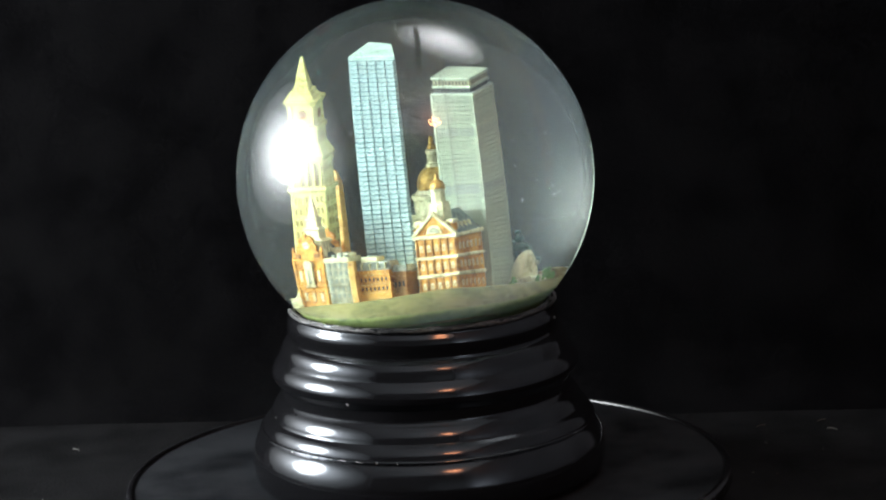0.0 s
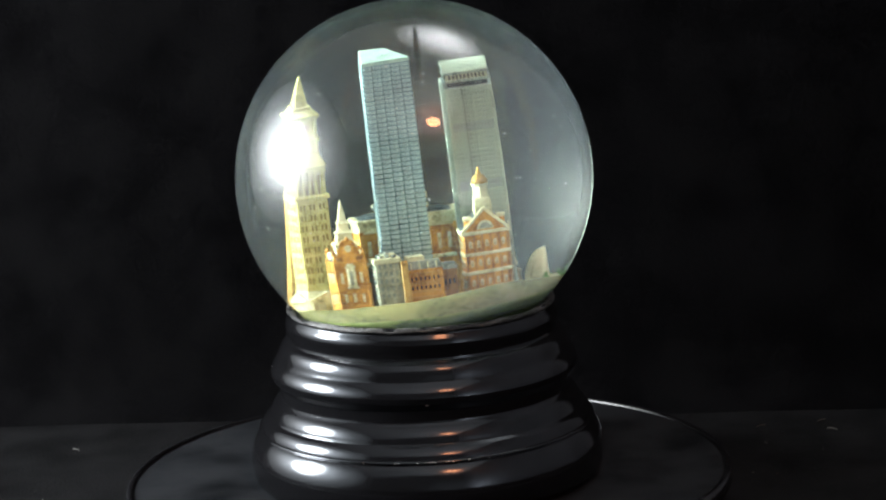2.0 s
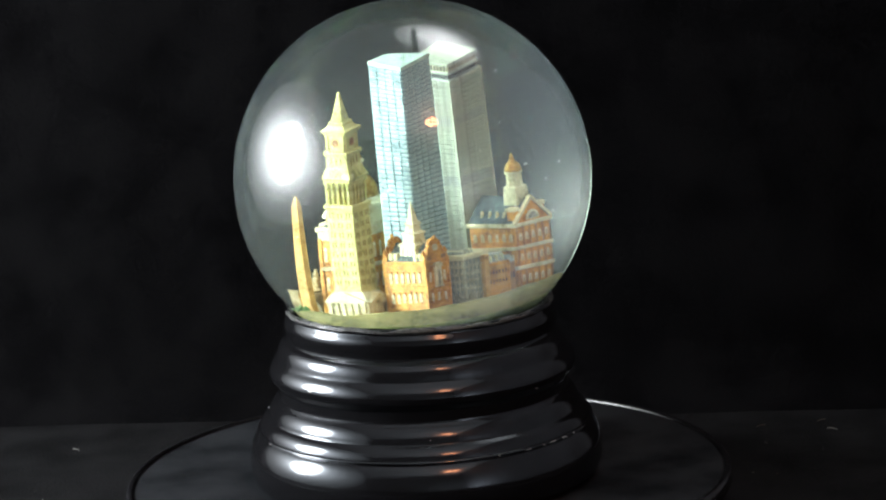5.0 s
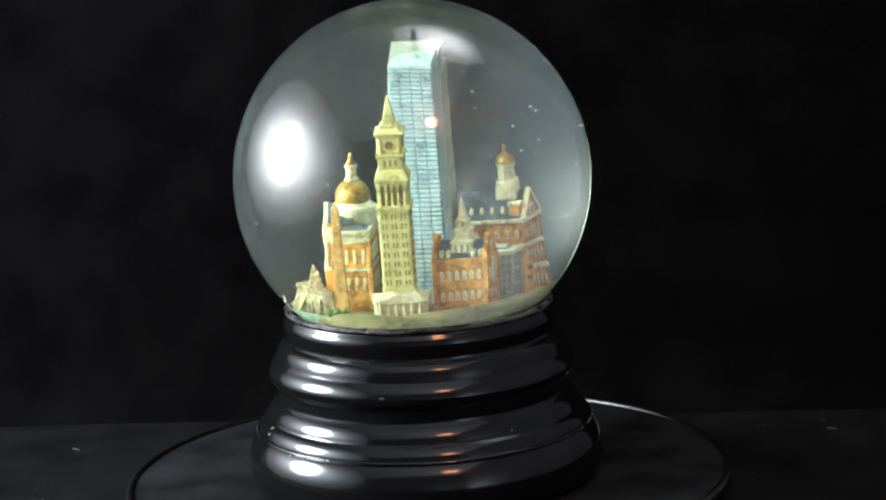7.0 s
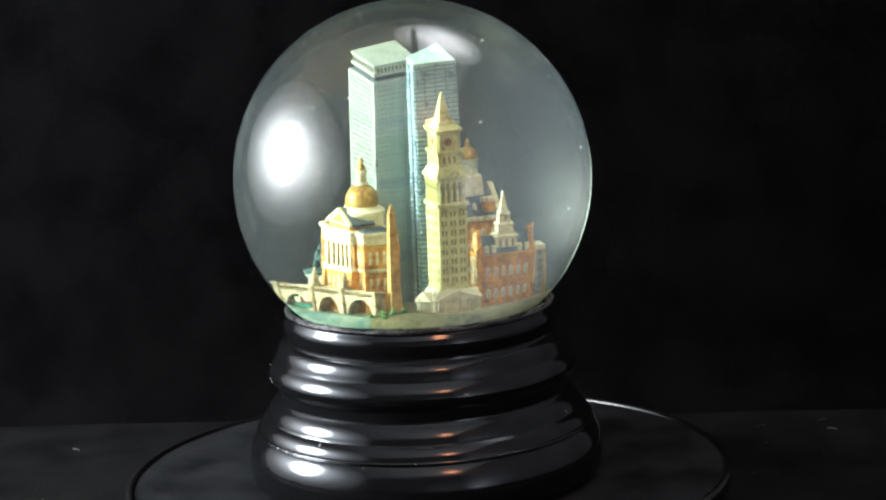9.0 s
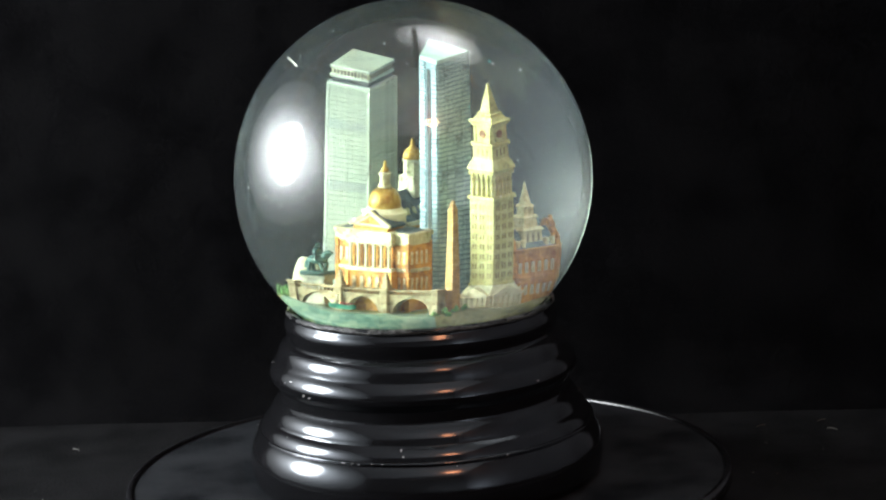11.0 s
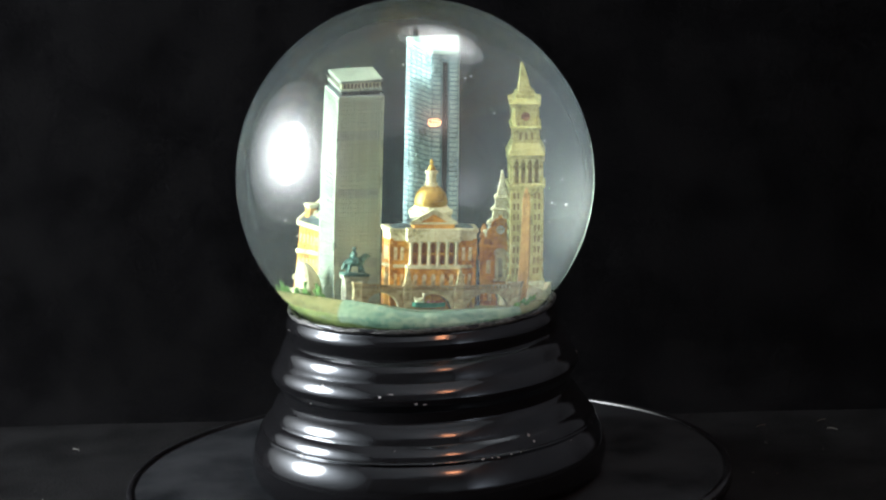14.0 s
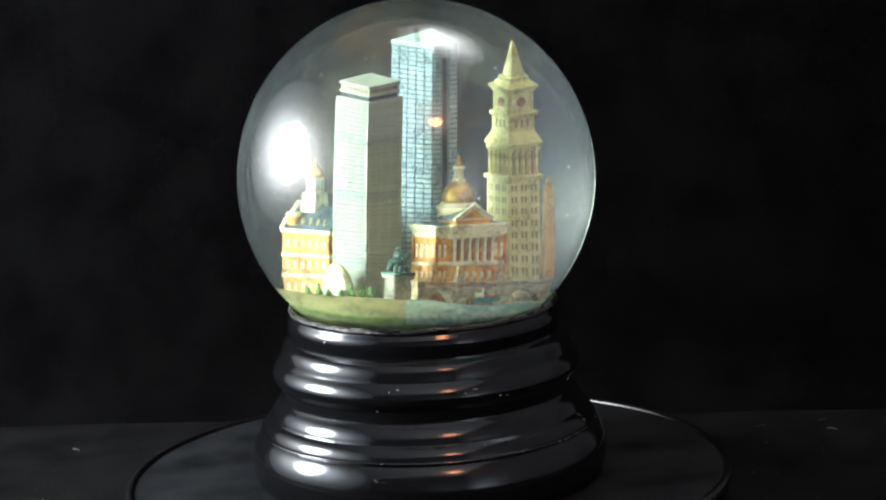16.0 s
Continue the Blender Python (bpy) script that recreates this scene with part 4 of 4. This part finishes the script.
def statue(g):
    """Rider on a horse, cast in one piece, on a stone pedestal."""
    place = frame_uv(19.3, 5.3, 155)
    p = part("pedestal", one(box, 0, 0, -3, 5.6, 6.0, 4.4, 0.25, (5.4, 3.8)), STONE_GREY, g, "pale stone pedestal", place)
    part("pedestal_cap", one(box, 0, 0, 5.4, 6.3, 6.2, 4.6, 0.2), STONE_GREY, p)
    bm = bmesh.new()

    def blob(x, y, z, rx, ry, rz, tilt=0):
        bmesh.ops.create_icosphere(bm, subdivisions=2, radius=1, matrix=Matrix.Translation((x, y, z)) @ Euler((0, radians(tilt), 0)).to_matrix().to_4x4() @ Matrix.Diagonal((rx, ry, rz, 1)))
    box(bm, 0, 0, 6.1, 7.0, 4.6, 2.6, 0.3)
    blob(0, 0, 9.4, 1.8, 0.8, 1.05)
    blob(1.5, 0, 10.4, 0.7, 0.5, 1.2, 35)
    blob(2.15, 0, 11.1, 0.75, 0.35, 0.38, 30)
    for x, y, a in ((1.1, 0.4, 8), (1.2, -0.4, -22), (-1.2, 0.4, -8), (-1.1, -0.4, 12)):
        blob(x, y, 7.9, 0.34, 0.3, 1.3, a)
    blob(-1.8, 0, 8.6, 0.4, 0.3, 1.3, 18)
    blob(-0.1, 0, 11.0, 0.62, 0.6, 1.1)
    blob(-0.05, 0, 12.5, 0.38, 0.38, 0.45)
    for s in (-1, 1):
        blob(0.25, 0.65 * s, 10.0, 0.3, 0.25, 0.9, -15)
    for v in bm.verts:
        v.co.x, v.co.y = v.co.x * 1.35, v.co.y * 2.3
    wobble(bm, 0.08, 0.7)
    part("rider_statue", bm, BRONZE, g, "dark green bronze rider statue on a pedestal", place, True)


def bridge(g):
    pts = [Vector((25.0, 14.0)), Vector((13.4, 18.5)), Vector((1.9, 22.9)), Vector((-11.6, 27.2))]
    T, Z0, Z1 = 2.4, -5.0, 3.1
    root = None
    spans = list(zip(pts, pts[1:]))
    base = CITY @ mm(0, 0, -0.2)
    for i, (P, Q) in enumerate(spans):
        d = Q - P
        L, az = d.length, math.degrees(math.atan2(d.y, d.x))
        m = base @ mm(P.x, P.y, 0, az)
        x0, x1 = 1.9, L - 1.9
        c, r = (x0 + x1) / 2, (x1 - x0) / 2
        arch = [(c + r * math.cos(math.radians(q)), -1.6 + 4.3 * math.sin(math.radians(q))) for q in range(180, -1, -12)]
        out = [(0, Z0)] + [(x0, Z0)] + arch + [(x1, Z0), (L, Z0), (L, Z1), (0, Z1)]
        bm = one(slab_outline, out, 0.0, T)
        if root is None:
            root = part("bridge", bm, STONE, g, "weathered stone miniature bridge with three arches", m)
            inv = m.inverted()
        else:
            part("span", bm, STONE, root, "", inv @ m)
        loc = inv @ m
        bm = bmesh.new()
        ring = [(c + k * math.cos(math.radians(q)), -1.6 + (k / r) * 4.3 * math.sin(math.radians(q))) for k in (r, r + 0.55) for q in (range(0, 181, 12) if k == r else range(180, -1, -12))]
        slab_outline(bm, ring, T - 0.1, T + 0.25)
        part("arch_ring", bm, STONE_GREY, root, "paler arch stones", loc)
        part("cornice", one(box, L / 2, T / 2, Z1 - 0.1, Z1 + 0.35, L, T + 0.5, 0.1), STONE, root, "", loc)
        part("hand_rail", one(box, L / 2, T - 0.1, 4.3, 4.75, L, 0.75, 0.1), STONE, root, "", loc)
        part("hand_rail", one(box, L / 2, 0.2, 4.3, 4.75, L, 0.75, 0.1), STONE, root, "", loc)
        nb = int(L / 0.85)
        first = None
        for k in range(nb):
            for yy in (T - 0.1, 0.2):
                mk = loc @ mm((k + 0.5) * L / nb, yy, 0)
                if first is None:
                    first = part("baluster", one(lathe, [(0.2, 3.3), (0.26, 3.7), (0.15, 4.0), (0.22, 4.4)], 6), STONE, root, "", mk)
                else:
                    again(first, mk)
    for i, P in enumerate(pts):
        az = 150
        loc = inv @ (base @ mm(P.x, P.y, 0, az))
        z = Z0
        for k in range(6):
            h = 1.6
            w, d = 2.6 - 0.05 * k + random.uniform(-0.12, 0.12), 3.2 - 0.05 * k + random.uniform(-0.12, 0.12)
            part("stone", one(box, random.uniform(-0.06, 0.06), 0.9, z, z + h - 0.08, w, d, 0.22), STONE, root, "", loc)
            z += h
        part("pier_cap", one(box, 0, 0.9, 4.5, 5.1, 2.7, 3.4, 0.15), STONE, root, "", loc)
        if i in (1, 2):
            bm = bmesh.new()
            for z0, z1, w in ((5.0, 6.2, 1.9), (6.1, 7.3, 1.45), (7.2, 8.2, 1.0), (8.1, 9.0, 0.55)):
                box(bm, 0, 0.9, z0, z1, w, w, 0.2)
            wobble(bm, 0.12, 0.9)
            part("pier_finial", bm, STONE, root, "stepped stone finial", loc)


def swan_boat(g):
    place = CITY @ mm(12.0, 25.6, -1.3, -28)
    bm = bmesh.new()
    rings = []
    for x, w, z in ((-4.1, 0.2, 0.9), (-3.4, 0.9, 0.5), (-1.5, 1.35, 0.15), (1.5, 1.35, 0.15), (3.2, 0.9, 0.4), (4.1, 0.2, 0.8)):
        rings.append([(x, -w, 1.35 + z * 0.3), (x, -w * 0.6, z * 0.4), (x, w * 0.6, z * 0.4), (x, w, 1.35 + z * 0.3)])
    loft(bm, rings)
    b = part("swan_boat", bm, BOAT_GREEN, g, "green miniature boat with a white swan at its stern", place)
    bm = bmesh.new()

    def blob(x, z, rx, ry, rz, t=0):
        bmesh.ops.create_icosphere(bm, subdivisions=2, radius=1, matrix=Matrix.Translation((x, 0, z)) @ Euler((0, radians(t), 0)).to_matrix().to_4x4() @ Matrix.Diagonal((rx, ry, rz, 1)))
    blob(2.2, 2.0, 1.2, 0.8, 0.85)
    blob(1.4, 2.9, 0.32, 0.3, 0.9, -18)
    blob(1.3, 3.75, 0.5, 0.3, 0.32)
    blob(3.1, 2.5, 0.7, 0.5, 0.4, -35)
    part("swan", bm, WHITE, b, "white swan", smooth=True)
    for k in range(4):
        part("bench", one(box, -2.9 + k * 1.0, 0, 1.3, 2.0, 0.5, 1.9, 0.1), RED, b, "red bench")


def chips(g):
    """Small places where the lacquer is knocked off the turned base: angle, height, radius and lean of the face, width and height."""
    spots = [(16.5, 35.1, 42.2, -38, 1.1, 0.35), (13.5, 34.5, 42.6, -33, 0.6, 0.5), (8.3, 28.9, 41.65, 32, 0.6, 0.25), (342.4, 45.8, 38.5, -2, 0.5, 0.8), (54.0, 31.5, 43.35, 14, 0.9, 0.6),
             (57.0, 31.2, 43.25, 18, 1.6, 0.22), (44.9, 34.1, 42.85, -28, 1.8, 0.2), (41.0, 33.4, 43.2, -20, 1.2, 0.2), (46.1, 19.2, 45.45, -50, 0.4, 0.3), (148.8, 32.9, 43.3, -15, 1.5, 0.25),
             (94.3, 19.4, 45.2, -50, 0.35, 1.4), (95.2, 17.9, 46.5, -25, 0.3, 0.9), (112.5, 14.9, 47.65, -36, 0.4, 0.3), (195.7, 21.2, 44.15, -18, 0.3, 0.3), (240.0, 30.4, 42.9, 40, 1.2, 0.2)]
    for k in range(26):
        a = random.choice((random.uniform(58, 92), random.uniform(228, 254), random.uniform(0, 360)))
        spots.append((a, 16.0 + random.uniform(-0.1, 0.2), 47.76, -10, random.uniform(0.25, 1.1), random.uniform(0.10, 0.2)))
    for a, z, r, lean, w, h in spots:
        bm = bmesh.new()
        n = 9
        edge = [(w * random.uniform(0.6, 1.0) * math.cos(2 * math.pi * i / n) / 2, h * random.uniform(0.6, 1.0) * math.sin(2 * math.pi * i / n) / 2) for i in range(n)]
        loft(bm, [[(x * q, y, u * q) for x, u in edge] for y, q in ((0.1, 1.1), (-0.05, 1.0), (-0.09, 0.6))])
        part("chip", bm, CHIP, g, "pale chip in the lacquer", mm(r * math.cos(radians(a)), r * math.sin(radians(a)), z, a + 90) @ mm(0, 0, 0, 0, lean))


def flakes(g):
    first = {}
    for k in range(56):
        while True:
            p = Vector((random.uniform(-44, 44), random.uniform(-44, 44), random.uniform(-14, 40)))
            if 24 < p.length < 41:
                break
        cy = k in (3, 11)
        m = mm(p.x, p.y, BALL_Z + p.z, random.uniform(0, 360), random.uniform(0, 360), random.uniform(0, 360))
        if cy not in first:
            bm = bmesh.new()
            loft(bm, [[(0.24, 0, z), (0.07, 0.15, z), (-0.21, 0.08, z), (-0.17, -0.13, z), (0.08, -0.17, z)] for z in (-0.03, 0.03)])
            first[cy] = part("flake", bm, FLAKE_CYAN if cy else FLAKE, g, "floating cyan flake" if cy else "floating white flake", m)
        else:
            again(first[cy], m)


def lint():
    """Fibres and crumbs on the black cloth."""
    bm = bmesh.new()
    for k in range(60):
        x, y = random.uniform(-0.14, 0.15), random.uniform(-0.06, 0.085)
        if math.hypot(x, y) < 0.09:
            continue
        a, ln = random.uniform(0, 6.28), random.choice((0.0003, 0.0003, 0.0004, 0.0018))
        w = 0.00012
        dx, dy = math.cos(a) * ln, math.sin(a) * ln
        loft(bm, [[(x + s * dx - w * dy / ln, y + s * dy + w * dx / ln, z), (x + s * dx + w * dy / ln, y + s * dy - w * dx / ln, z), (x + s * dx, y + s * dy, z + 0.0003)] for s, z in ((-1, -0.0119), (0, -0.0116), (1, -0.0119))])
    me = bpy.data.meshes.new("lint")
    bmesh.ops.recalc_face_normals(bm, faces=bm.faces)
    bm.to_mesh(me)
    bm.free()
    me.materials.append(LINT)
    tagged(new("lint", me), "pale specks of lint and dust on the black cloth", "lint", kind="stuff")


cloth_backdrop()
room()
softbox()
hanging_bar()
lint()
table = turntable()
globe = snow_globe()
for build in (blue_tower, banded_tower, clock_tower, gabled_hall, market_hall, low_terrace, domed_hall, obelisk, bandshell, statue, bridge, swan_boat):
    build(globe)
for x, y, r, h in ((28, -12, 1.3, 3.0), (27.5, -3.5, 1.5, 3.8), (26.0, -0.8, 1.4, 3.6), (27.2, 1.6, 1.2, 3.0), (20.5, -17.5, 1.2, 2.6), (27, -15.5, 0.9, 1.8),
                   (-14.2, 27.6, 1.6, 1.9), (-16.5, 26.3, 1.5, 1.7), (-18.4, 24.6, 1.3, 1.5), (-11.8, 29.3, 1.3, 1.5), (-15.4, 28.6, 1.1, 1.2), (29.3, -9.0, 1.1, 1.8), (29.0, -5.5, 1.2, 2.0)):
    clump(globe, x, y, r, h)
flakes(globe)
chips(globe)


def motions():
    """The turntable turns at an even pace and carries the globe, which stands a little off its axis."""
    w = 15.1655
    rows_t, rows_g = [], []
    for i in range(17):
        a = w * i
        c, s = math.cos(radians(a)), math.sin(radians(a))
        ex, ey = 0.000222, 0.000622
        rows_t.append((float(i), pose(0, 0, 0, 0, 0, a)))
        rows_g.append((float(i), pose(0.00027 + c * ex - s * ey, -0.00217 + s * ex + c * ey, 0.0, 0, 0, a)))
    walk(table, rows_t)
    walk(globe, rows_g)


motions()
